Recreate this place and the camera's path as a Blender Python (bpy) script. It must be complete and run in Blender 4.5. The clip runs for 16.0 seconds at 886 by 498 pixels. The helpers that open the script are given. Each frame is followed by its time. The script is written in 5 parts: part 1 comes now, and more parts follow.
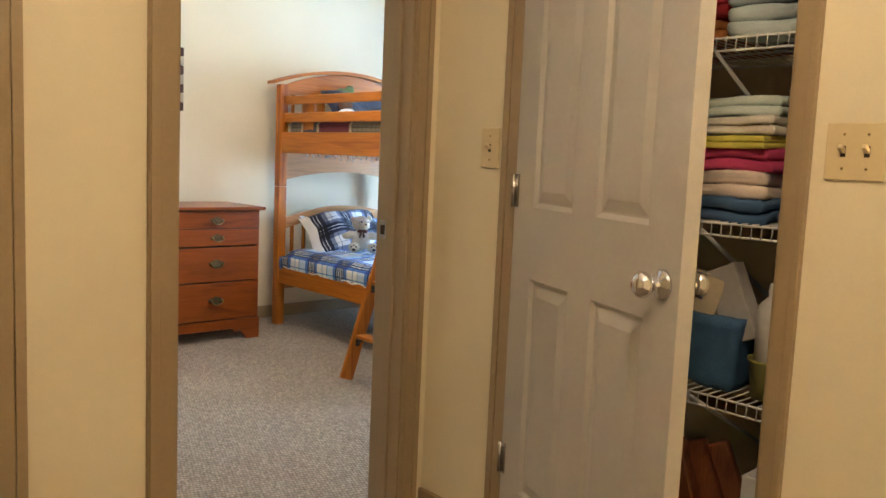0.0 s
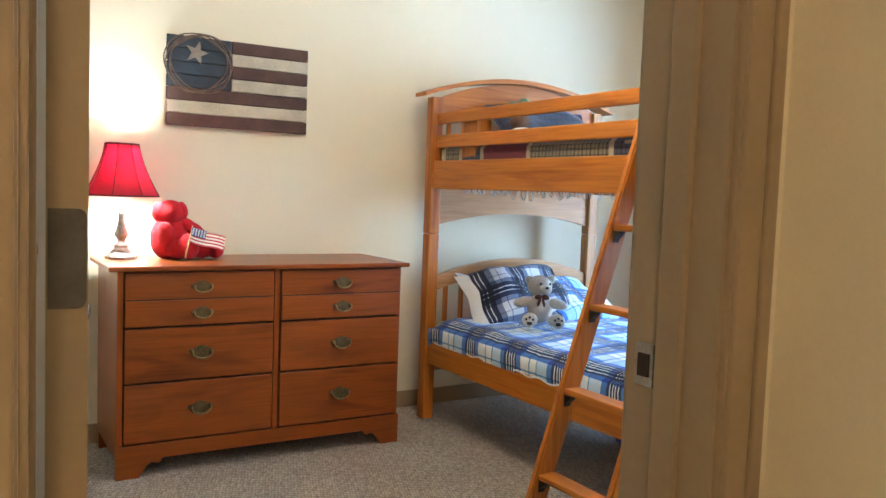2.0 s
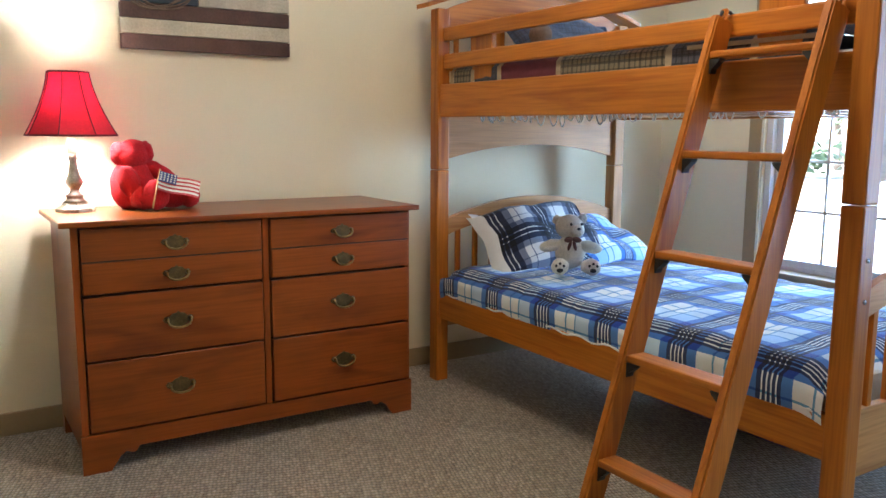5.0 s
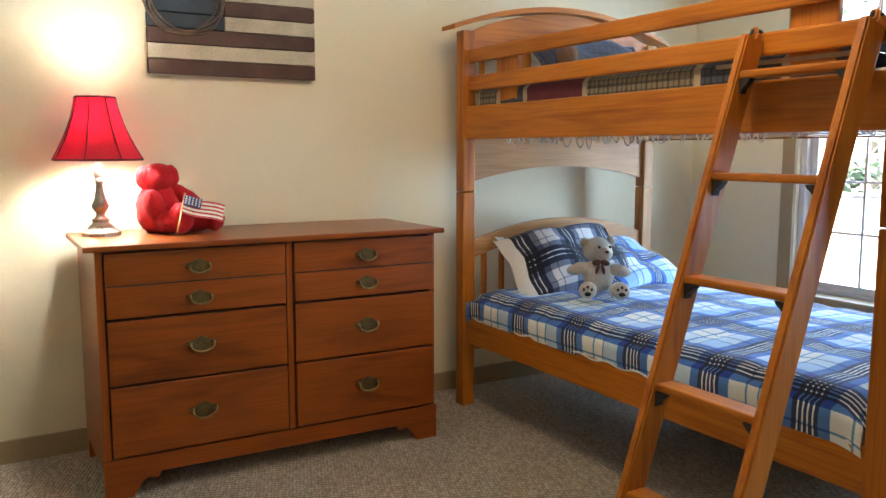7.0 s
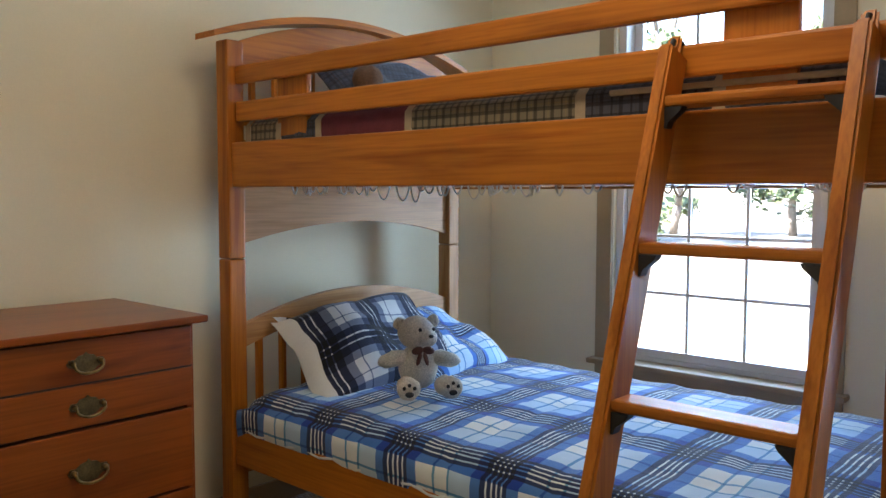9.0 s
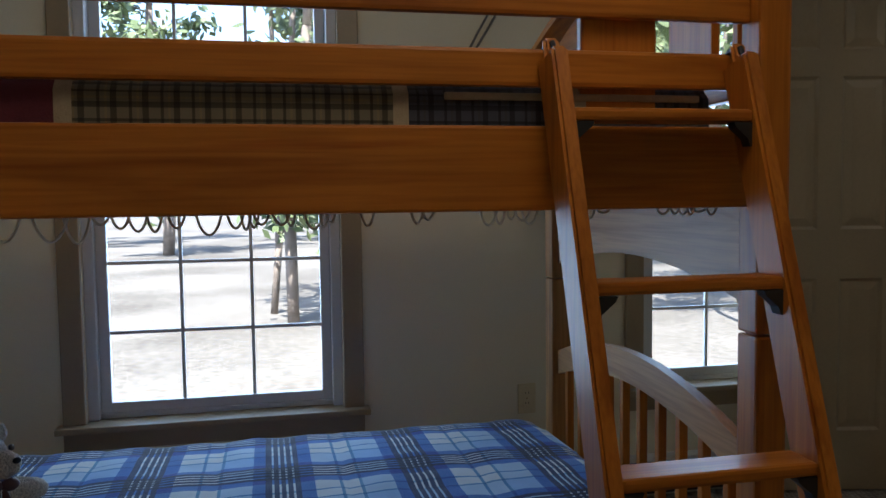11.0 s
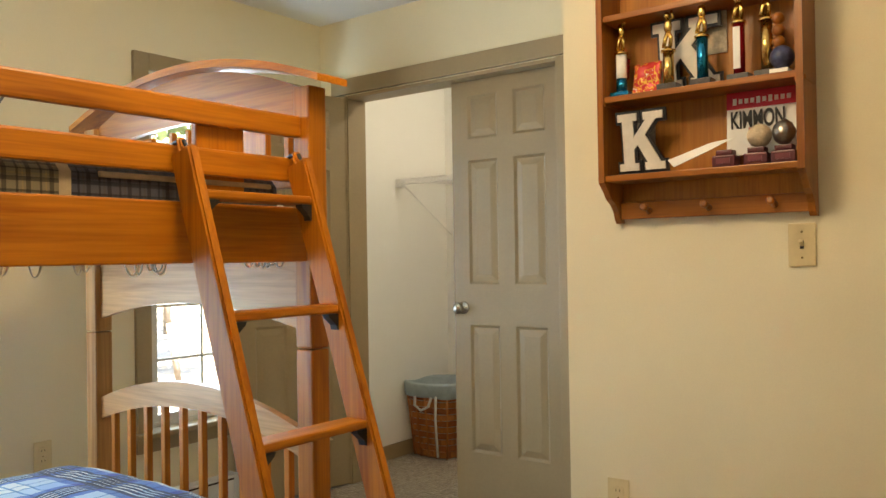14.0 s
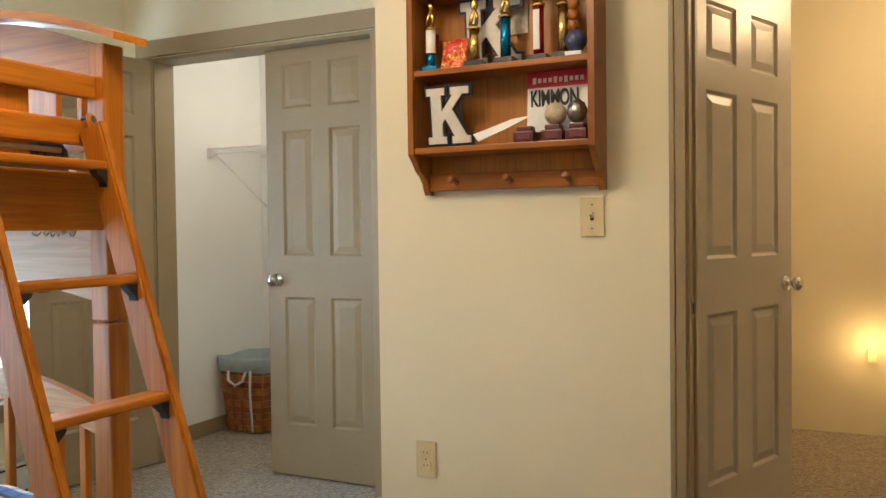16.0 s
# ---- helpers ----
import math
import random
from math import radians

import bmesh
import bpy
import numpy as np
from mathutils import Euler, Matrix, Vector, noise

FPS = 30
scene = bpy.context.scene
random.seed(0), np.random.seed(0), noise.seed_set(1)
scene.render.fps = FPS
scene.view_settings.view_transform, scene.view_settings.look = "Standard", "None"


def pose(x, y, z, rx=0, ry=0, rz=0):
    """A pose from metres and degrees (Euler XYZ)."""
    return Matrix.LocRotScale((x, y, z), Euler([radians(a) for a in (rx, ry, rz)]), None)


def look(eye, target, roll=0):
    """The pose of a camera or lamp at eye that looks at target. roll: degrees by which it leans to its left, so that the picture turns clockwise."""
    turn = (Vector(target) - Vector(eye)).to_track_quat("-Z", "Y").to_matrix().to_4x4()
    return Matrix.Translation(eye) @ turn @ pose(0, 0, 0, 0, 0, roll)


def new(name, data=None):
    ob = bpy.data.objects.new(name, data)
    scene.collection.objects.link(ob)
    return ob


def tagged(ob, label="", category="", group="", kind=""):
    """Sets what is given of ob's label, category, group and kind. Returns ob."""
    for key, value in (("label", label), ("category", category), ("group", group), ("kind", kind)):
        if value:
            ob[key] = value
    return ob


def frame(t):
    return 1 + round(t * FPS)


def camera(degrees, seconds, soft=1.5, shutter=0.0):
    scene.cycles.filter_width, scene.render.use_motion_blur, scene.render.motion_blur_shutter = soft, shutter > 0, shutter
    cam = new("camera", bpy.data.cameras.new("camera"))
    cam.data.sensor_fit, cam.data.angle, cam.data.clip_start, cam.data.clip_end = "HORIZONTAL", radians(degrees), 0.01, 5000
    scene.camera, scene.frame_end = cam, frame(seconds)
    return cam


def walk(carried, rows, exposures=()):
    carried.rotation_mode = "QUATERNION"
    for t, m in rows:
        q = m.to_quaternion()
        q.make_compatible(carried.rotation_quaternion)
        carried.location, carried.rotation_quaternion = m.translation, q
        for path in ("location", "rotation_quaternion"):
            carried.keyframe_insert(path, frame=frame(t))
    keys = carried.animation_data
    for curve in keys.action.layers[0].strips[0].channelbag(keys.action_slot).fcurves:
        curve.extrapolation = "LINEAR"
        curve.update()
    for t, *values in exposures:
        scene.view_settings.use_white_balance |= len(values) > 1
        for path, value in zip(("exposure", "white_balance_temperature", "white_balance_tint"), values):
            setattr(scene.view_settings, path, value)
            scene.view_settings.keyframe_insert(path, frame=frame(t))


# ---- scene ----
cam = camera(57.3, 16.0)
PATH = [
    (0, (0.607, 1.84, 1.143), (1.947, 3.309, 0.928), 2.5),
    (0.5, (0.854, 2.073, 1.149), (2.088, 3.637, 0.978), 2.8),
    (1, (1.094, 2.445, 1.127), (2.245, 4.07, 0.941), 2.7),
    (1.5, (1.267, 2.776, 1.131), (2.311, 4.472, 0.949), 2.4),
    (2, (1.421, 3.103, 1.133), (2.45, 4.812, 0.995), 2.1),
    (2.5, (1.523, 3.404, 1.096), (2.556, 5.106, 0.906), 2.4),
    (3, (1.589, 3.553, 1.1), (2.642, 5.237, 0.865), 1.6),
    (3.5, (1.598, 3.598, 1.089), (2.663, 5.263, 0.787), 1.0),
    (6, (1.587, 3.614, 1.107), (2.636, 5.296, 0.843), -0.1),
    (6.5, (1.6, 3.618, 1.107), (2.628, 5.316, 0.861), -0.1),
    (7, (1.629, 3.633, 1.107), (2.622, 5.352, 0.865), -0.0),
    (7.5, (1.723, 3.726, 1.109), (2.713, 5.446, 0.861), 0.3),
    (8, (1.876, 3.886, 1.128), (2.986, 5.53, 0.873), 0.6),
    (8.2, (1.922, 3.965, 1.13), (3.101, 5.562, 0.892), 0.2),
    (10.3, (2.158, 5.211, 1.16), (4.13, 5.583, 1.066), -0.7),
    (10.5, (2.231, 5.303, 1.173), (4.224, 5.445, 1.045), -1.2),
    (11, (2.181, 5.552, 1.177), (4.132, 5.129, 1.047), -0.7),
    (11.5, (2.044, 5.691, 1.164), (3.918, 5.003, 1.041), -0.9),
    (12, (1.942, 5.853, 1.177), (3.679, 4.862, 1.176), -0.7),
    (12.5, (1.902, 6.022, 1.166), (3.487, 4.802, 1.159), -0.9),
    (13, (1.869, 6.088, 1.167), (3.372, 4.768, 1.185), -1.3),
    (13.5, (1.905, 6.118, 1.159), (3.267, 4.653, 1.191), -1.2),
    (14, (1.908, 6.151, 1.155), (3.126, 4.565, 1.178), -0.9),
    (14.5, (1.898, 6.148, 1.152), (2.969, 4.46, 1.164), -0.8),
    (15, (1.889, 6.146, 1.145), (2.869, 4.402, 1.139), -0.7),
    (15.5, (1.877, 6.143, 1.144), (2.775, 4.356, 1.111), -0.7),
    (16, (1.866, 6.154, 1.142), (2.713, 4.343, 1.096), -0.7),
]
EXPOSURES = [(0, 4.5, 5550, 10), (1.0, 4.5, 6100, 10), (1.8, 4.5, 5650, 10), (2.6, 4.2, 5000, 10), (3.6, 4.2, 5000, 10), (6.0, 4.05, 6000, 10), (8.2, 4.05, 6100, 10), (10.3, 2.05, 5500, 12), (11.3, 1.92, 5850, 11), (12.0, 2.62, 7600, 9), (12.4, 3.3, 8500, 8), (14.0, 4.0, 7600, 8), (16.0, 4.1, 6600, 9)]
walk(cam, [(t, look(e, g, r)) for t, e, g, r in PATH], EXPOSURES)


# ---- world and lights ----
world = bpy.data.worlds.new("sky")
scene.world = world
world.use_nodes = True
wn = world.node_tree.nodes
wl = world.node_tree.links
sky = wn.new("ShaderNodeTexSky")
sky.sky_type, sky.sun_disc = "NISHITA", False
sky.sun_elevation, sky.sun_rotation = radians(58), radians(300)
wn["Background"].inputs["Strength"].default_value = 0.15
wl.new(sky.outputs["Color"], wn["Background"].inputs["Color"])


def lamp(name, kind, m, watts, colour, size=0.1, size_y=None, angle=None):
    data = bpy.data.lights.new(name, kind)
    data.energy, data.color = watts, colour
    if kind == "AREA":
        data.shape, data.size, data.size_y = "RECTANGLE", size, size_y or size
    elif kind == "SUN":
        data.angle = angle
    else:
        data.shadow_soft_size = size
    ob = new(name, data)
    ob.matrix_world = m
    return ob


lamp("sun", "SUN", look((-2, 8, 14), (5, 4, 0)), 5.0, (1.0, 0.95, 0.86), angle=radians(0.5))
lamp("table_lamp_bulb", "POINT", pose(2.0, 6.62, 1.205), 1.45, (1.0, 0.95, 0.88), 0.03)
lamp("hall_ceiling_lamp", "POINT", pose(1.1, 2.15, 2.25), 2.0, (1.0, 0.70, 0.40), 0.10)
# warm fill under the bedroom ceiling, added to lift the room's level
lamp("bedroom_fill", "POINT", pose(2.9, 5.1, 2.24), 2.4, (1.0, 0.80, 0.55), 0.20)
for y in (5.7275, 3.7275):
    lamp("window_daylight", "AREA", look((5.215, y, 1.21), (0, y, 1.21)), 4.2, (0.52, 0.74, 1.0), 0.78, 1.5)
# fill without a fixture, added to brighten the closet interior
lamp("closet_fill", "POINT", pose(4.05, 2.62, 2.26), 0.65, (1.0, 0.93, 0.84), 0.05)
lamp("night_light_bulb", "POINT", pose(1.62, 1.32, 0.50), 0.12, (1.0, 0.66, 0.28), 0.06)


# ---- materials ----
def nodes_of(name, rough=0.6, metal=0.0):
    m = bpy.data.materials.new(name)
    m.use_nodes = True
    n, l = m.node_tree.nodes, m.node_tree.links
    b = n["Principled BSDF"]
    b.inputs["Roughness"].default_value, b.inputs["Metallic"].default_value = rough, metal
    return m, n, l, b


def noise_node(n, l, vec, scale, detail=4.0, distort=0.0):
    t = n.new("ShaderNodeTexNoise")
    t.inputs["Scale"].default_value, t.inputs["Detail"].default_value, t.inputs["Distortion"].default_value = scale, detail, distort
    l.new(vec, t.inputs["Vector"])
    return t.outputs["Fac"]


def ramp_node(n, l, fac, stops, mode="LINEAR"):
    r = n.new("ShaderNodeValToRGB")
    r.color_ramp.interpolation = mode
    e = r.color_ramp.elements
    while len(e) < len(stops):
        e.new(0.5)
    for k, (p, c) in enumerate(stops):
        e[k].position, e[k].color = p, (*c, 1)
    l.new(fac, r.inputs["Fac"])
    return r.outputs["Color"]


def mix_node(n, l, a, b, fac=0.5, blend="MIX"):
    m = n.new("ShaderNodeMix")
    m.data_type, m.blend_type = "RGBA", blend
    for k, v in ((0, fac), (6, a), (7, b)):
        if isinstance(v, (int, float)):
            m.inputs[k].default_value = v
        elif isinstance(v, tuple):
            m.inputs[k].default_value = (*v, 1)
        else:
            l.new(v, m.inputs[k])
    return m.outputs[2]


def bump_node(n, l, b, height, strength, distance=0.01):
    k = n.new("ShaderNodeBump")
    k.inputs["Strength"].default_value, k.inputs["Distance"].default_value = strength, distance
    l.new(height, k.inputs["Height"])
    l.new(k.outputs["Normal"], b.inputs["Normal"])


def shade(c, k):
    return tuple(min(1, v * k) for v in c)


def paint(name, col, rough=0.6, var=0.08, scale=2.0, fine=60.0, bump=0.08, metal=0.0, dist=0.004):
    """Paint, plastic, metal or plain cloth: two scales of uneven colour and a fine relief."""
    m, n, l, b = nodes_of(name, rough, metal)
    tc = n.new("ShaderNodeTexCoord").outputs["Object"]
    big, small = noise_node(n, l, tc, scale), noise_node(n, l, tc, fine, 3)
    c1 = ramp_node(n, l, big, [(0.3, shade(col, 1 - var)), (0.7, shade(col, 1 + var))])
    c2 = ramp_node(n, l, small, [(0.35, shade((1, 1, 1), 1 - var)), (0.65, (1, 1, 1))])
    l.new(mix_node(n, l, c1, c2, 1.0, "MULTIPLY"), b.inputs["Base Color"])
    if bump:
        bump_node(n, l, b, small, bump, dist)
    return m


def wood(name, light, dark, axis, rough=0.35, fine=1.0, coat=0.25):
    m, n, l, b = nodes_of(name, rough)
    b.inputs["Coat Weight"].default_value, b.inputs["Coat Roughness"].default_value = coat, 0.25
    b.inputs["Specular IOR Level"].default_value = 0.3
    tc = n.new("ShaderNodeTexCoord").outputs["Object"]
    mp = n.new("ShaderNodeMapping")
    mp.inputs["Scale"].default_value = [1.3 if k == axis else 22 * fine for k in range(3)]
    l.new(tc, mp.inputs["Vector"])
    mp2 = n.new("ShaderNodeMapping")
    mp2.inputs["Scale"].default_value = [5 if k == axis else 160 for k in range(3)]
    l.new(tc, mp2.inputs["Vector"])
    rings = noise_node(n, l, mp.outputs["Vector"], 1.0, 3, 1.2)
    pores = noise_node(n, l, mp2.outputs["Vector"], 1.0, 2)
    blotch = noise_node(n, l, tc, 3.0, 2)
    info = n.new("ShaderNodeObjectInfo").outputs["Random"]
    c1 = ramp_node(n, l, rings, [(0.28, dark), (0.46, light), (0.62, shade(light, 1.12)), (0.74, shade(dark, 1.15))])
    c2 = ramp_node(n, l, pores, [(0.3, (0.80, 0.76, 0.72)), (0.6, (1, 1, 1))])
    c3 = ramp_node(n, l, blotch, [(0.3, (0.86, 0.84, 0.82)), (0.7, (1, 1, 1))])
    c4 = ramp_node(n, l, info, [(0.0, (0.88, 0.86, 0.84)), (1.0, (1, 1, 1))])
    c = mix_node(n, l, mix_node(n, l, c1, c2, 1.0, "MULTIPLY"), mix_node(n, l, c3, c4, 1.0, "MULTIPLY"), 1.0, "MULTIPLY")
    l.new(c, b.inputs["Base Color"])
    bump_node(n, l, b, pores, 0.06, 0.002)
    return m


def plaid(name, base, bands, period, weave=900, rough=0.9, puff=0.0):
    """Woven cloth with the same crossing bands both ways along its uv, in metres."""
    m, n, l, b = nodes_of(name, rough)
    b.inputs["Sheen Weight"].default_value = 0.2
    uv = n.new("ShaderNodeTexCoord").outputs["UV"]
    sep = n.new("ShaderNodeSeparateXYZ")
    l.new(uv, sep.inputs[0])
    colour = base
    for ax in (0, 1):
        d = n.new("ShaderNodeMath")
        d.operation = "DIVIDE"
        d.inputs[1].default_value = period
        l.new(sep.outputs[ax], d.inputs[0])
        f = n.new("ShaderNodeMath")
        f.operation = "FRACT"
        l.new(d.outputs[0], f.inputs[0])
        r = ramp_node(n, l, f.outputs[0], bands, "CONSTANT")
        colour = mix_node(n, l, colour, r, 1.0, "MULTIPLY")
    tc = n.new("ShaderNodeTexCoord").outputs["Object"]
    wob = noise_node(n, l, tc, 14, 3)
    fine = noise_node(n, l, tc, weave, 1)
    colour = mix_node(n, l, colour, ramp_node(n, l, wob, [(0.3, (0.9, 0.9, 0.9)), (0.7, (1, 1, 1))]), 1.0, "MULTIPLY")
    l.new(colour, b.inputs["Base Color"])
    bump_node(n, l, b, mix_node(n, l, wob, fine, 0.15), 0.35, 0.012)
    return m


def carpet_material():
    m, n, l, b = nodes_of("berber_carpet", 0.95)
    b.inputs["Sheen Weight"].default_value = 0.25
    tc = n.new("ShaderNodeTexCoord").outputs["Object"]
    turn = n.new("ShaderNodeMapping")
    turn.inputs["Rotation"].default_value = (0, 0, radians(20))
    l.new(tc, turn.inputs["Vector"])
    mp = n.new("ShaderNodeMapping")
    mp.inputs["Scale"].default_value = (84, 54, 70)
    l.new(turn.outputs["Vector"], mp.inputs["Vector"])
    v = n.new("ShaderNodeTexVoronoi")
    v.inputs["Scale"].default_value, v.inputs["Randomness"].default_value = 1.0, 0.42
    l.new(mp.outputs["Vector"], v.inputs["Vector"])
    # shade in the creases between loops, painted into the carpet colour
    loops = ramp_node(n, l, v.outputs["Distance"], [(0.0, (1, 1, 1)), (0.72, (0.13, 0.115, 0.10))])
    tuft = ramp_node(n, l, v.outputs["Color"], [(0.0, (0.36, 0.29, 0.205)), (0.5, (0.54, 0.445, 0.325)), (1.0, (0.70, 0.60, 0.46))])
    wear = ramp_node(n, l, noise_node(n, l, tc, 1.6, 5), [(0.3, (0.86, 0.85, 0.84)), (0.7, (1, 1, 1))])
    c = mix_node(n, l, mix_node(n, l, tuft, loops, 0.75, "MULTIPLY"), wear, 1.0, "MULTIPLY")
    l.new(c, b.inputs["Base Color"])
    inv = n.new("ShaderNodeMath")
    inv.operation = "SUBTRACT"
    inv.inputs[0].default_value = 1.0
    l.new(v.outputs["Distance"], inv.inputs[1])
    bump_node(n, l, b, inv.outputs[0], 1.0, 0.009)
    return m


def glass_material():
    m, n, l, b = nodes_of("window_glass", 0.02)
    n.remove(b)
    tr, gl, mx = n.new("ShaderNodeBsdfTransparent"), n.new("ShaderNodeBsdfGlossy"), n.new("ShaderNodeMixShader")
    gl.inputs["Roughness"].default_value = 0.02
    fr = n.new("ShaderNodeFresnel")
    fr.inputs["IOR"].default_value = 1.3
    l.new(fr.outputs[0], mx.inputs[0])
    l.new(tr.outputs[0], mx.inputs[1])
    l.new(gl.outputs[0], mx.inputs[2])
    l.new(mx.outputs[0], n["Material Output"].inputs["Surface"])
    return m


def shade_material():
    """Red silk lampshade that lets the bulb's light through."""
    m, n, l, b = nodes_of("red_shade_silk", 0.7)
    tc = n.new("ShaderNodeTexCoord").outputs["Object"]
    c = ramp_node(n, l, noise_node(n, l, tc, 120, 2), [(0.3, (0.30, 0.004, 0.013)), (0.7, (0.40, 0.006, 0.018))])
    l.new(c, b.inputs["Base Color"])
    t, mx = n.new("ShaderNodeBsdfTranslucent"), n.new("ShaderNodeMixShader")
    t.inputs["Color"].default_value = (0.9, 0.008, 0.05, 1)
    mx.inputs[0].default_value = 0.15
    l.new(b.outputs[0], mx.inputs[1])
    l.new(t.outputs[0], mx.inputs[2])
    l.new(mx.outputs[0], n["Material Output"].inputs["Surface"])
    return m


def fur(name, col, rough=0.95):
    m, n, l, b = nodes_of(name, rough)
    b.inputs["Sheen Weight"].default_value = 0.03
    tc = n.new("ShaderNodeTexCoord").outputs["Object"]
    f = noise_node(n, l, tc, 260, 3)
    l.new(ramp_node(n, l, f, [(0.3, shade(col, 0.55)), (0.65, col)]), b.inputs["Base Color"])
    bump_node(n, l, b, f, 0.9, 0.006)
    return m


def foliage_material(name, dark, light):
    m, n, l, b = nodes_of(name, 0.6)
    g = n.new("ShaderNodeNewGeometry").outputs["Random Per Island"]
    l.new(ramp_node(n, l, g, [(0, dark), (1, light)]), b.inputs["Base Color"])
    b.inputs["Subsurface Weight"].default_value = 0.0
    return m


WALL = paint("cream_wall_paint", (0.75, 0.67, 0.475), 0.75, 0.03, 1.2, 220, 0.10, dist=0.002)
CLOSET_WALL = paint("white_wall_paint", (0.86, 0.86, 0.83), 0.75, 0.03, 1.2, 220, 0.10, dist=0.002)
CEIL = paint("ceiling_paint", (0.80, 0.80, 0.78), 0.9, 0.03, 1.5, 160, 0.25, dist=0.003)
TRIM = paint("taupe_trim_paint", (0.33, 0.245, 0.137), 0.38, 0.05, 3.0, 90, 0.05, dist=0.002)
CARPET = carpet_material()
GLASS = glass_material()
VINYL = paint("white_vinyl", (0.62, 0.60, 0.57), 0.35, 0.03, 3, 80, 0.02)
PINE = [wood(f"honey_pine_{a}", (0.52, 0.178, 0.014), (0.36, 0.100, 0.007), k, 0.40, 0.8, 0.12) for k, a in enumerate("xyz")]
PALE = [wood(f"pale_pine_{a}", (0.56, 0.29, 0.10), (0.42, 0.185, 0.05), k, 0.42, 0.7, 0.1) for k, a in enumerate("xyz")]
MAPLE = [wood(f"brown_maple_{a}", (0.285, 0.070, 0.007), (0.165, 0.035, 0.004), k, 0.32, 0.35, 0.2) for k, a in enumerate("xyz")]
OAK = [wood(f"shelf_wood_{a}", (0.36, 0.122, 0.016), (0.25, 0.070, 0.008), k, 0.4, 0.6) for k, a in enumerate("xyz")]
DARKGAP = paint("dark_gap", (0.03, 0.015, 0.008), 0.8, 0.05, 5, 60, 0)
BRASS = paint("aged_brass", (0.30, 0.21, 0.08), 0.36, 0.25, 40, 200, 0.1, 1.0)
DULLBRASS = paint("dull_brass_plate", (0.13, 0.095, 0.036), 0.45, 0.3, 50, 220, 0.2, 0.5)
NICKEL = paint("brushed_nickel", (0.55, 0.53, 0.50), 0.25, 0.08, 20, 200, 0.05, 1.0)
PEWTER = paint("pewter", (0.42, 0.38, 0.33), 0.28, 0.2, 30, 150, 0.1, 1.0)
CHROME = paint("chrome", (0.75, 0.75, 0.76), 0.08, 0.03, 20, 100, 0.0, 1.0)
BLACKMETAL = paint("black_metal", (0.02, 0.018, 0.016), 0.45, 0.1, 20, 100, 0.05)
IVORY = paint("ivory_plastic", (0.66, 0.54, 0.31), 0.35, 0.03, 10, 80, 0.0)
WHITEWIRE = paint("white_coated_wire", (0.78, 0.78, 0.77), 0.4, 0.03, 10, 80, 0.0)
SHADE = shade_material()
REDFUR = fur("red_plush", (0.56, 0.002, 0.009))
WHITEFUR = fur("white_plush", (0.80, 0.73, 0.62))
BLACK = paint("black_plastic", (0.012, 0.012, 0.014), 0.4, 0.1, 20, 100, 0)
WHITE = paint("white_paper", (0.80, 0.79, 0.76), 0.7, 0.04, 8, 60, 0.03)
W1c = (1, 1, 1)
NAVY, SLATE, SKYB = (0.020, 0.040, 0.130), (0.09, 0.24, 0.66), (0.18, 0.42, 0.68)
# pale blue band at 0.70: white cloth with the window's blue daylight painted in
BLUE_BANDS = [(0.0, W1c), (0.06, SKYB), (0.085, W1c), (0.26, SLATE), (0.36, NAVY), (0.40, W1c), (0.415, NAVY), (0.45, W1c), (0.465, NAVY), (0.50, W1c), (0.515, NAVY), (0.55, W1c), (0.565, NAVY), (0.61, SLATE), (0.70, (0.66, 0.82, 1.0)), (0.92, SKYB), (0.945, W1c)]
GREYB, INK = (0.26, 0.30, 0.42), (0.018, 0.026, 0.075)
PILLOW_BANDS = [(0.0, W1c), (0.16, GREYB), (0.27, INK), (0.40, W1c), (0.42, INK), (0.50, W1c), (0.52, INK), (0.64, GREYB), (0.76, W1c), (0.88, GREYB), (0.90, W1c)]
PILLOWCLOTH = plaid("navy_white_plaid", (0.74, 0.74, 0.74), PILLOW_BANDS, 0.26)
COMFORTER = plaid("blue_white_plaid", (0.80, 0.83, 0.82), BLUE_BANDS, 0.315)


# ---- building blocks ----
def box(bm, x0, x1, y0, y1, z0, z1, bevel=0.0, seg=2):
    """A box with rounded edges, added to bm."""
    r = bmesh.ops.create_cube(bm, size=1.0, matrix=Matrix.LocRotScale(((x0 + x1) / 2, (y0 + y1) / 2, (z0 + z1) / 2), None, (x1 - x0, y1 - y0, z1 - z0)))
    if bevel:
        es = list({e for v in r["verts"] for e in v.link_edges})
        bmesh.ops.bevel(bm, geom=es, offset=bevel, segments=seg, profile=0.6, affect="EDGES", clamp_overlap=True)
    return bm


def box_m(bm, sx, sy, sz, m, bevel=0.0, seg=2):
    """A box of that size with its middle at the pose m."""
    r = bmesh.ops.create_cube(bm, size=1.0, matrix=m @ Matrix.Diagonal((sx, sy, sz, 1)))
    if bevel:
        es = list({e for v in r["verts"] for e in v.link_edges})
        bmesh.ops.bevel(bm, geom=es, offset=bevel, segments=seg, profile=0.6, affect="EDGES", clamp_overlap=True)
    return bm


def B(*a, **k):
    return box(bmesh.new(), *a, **k)


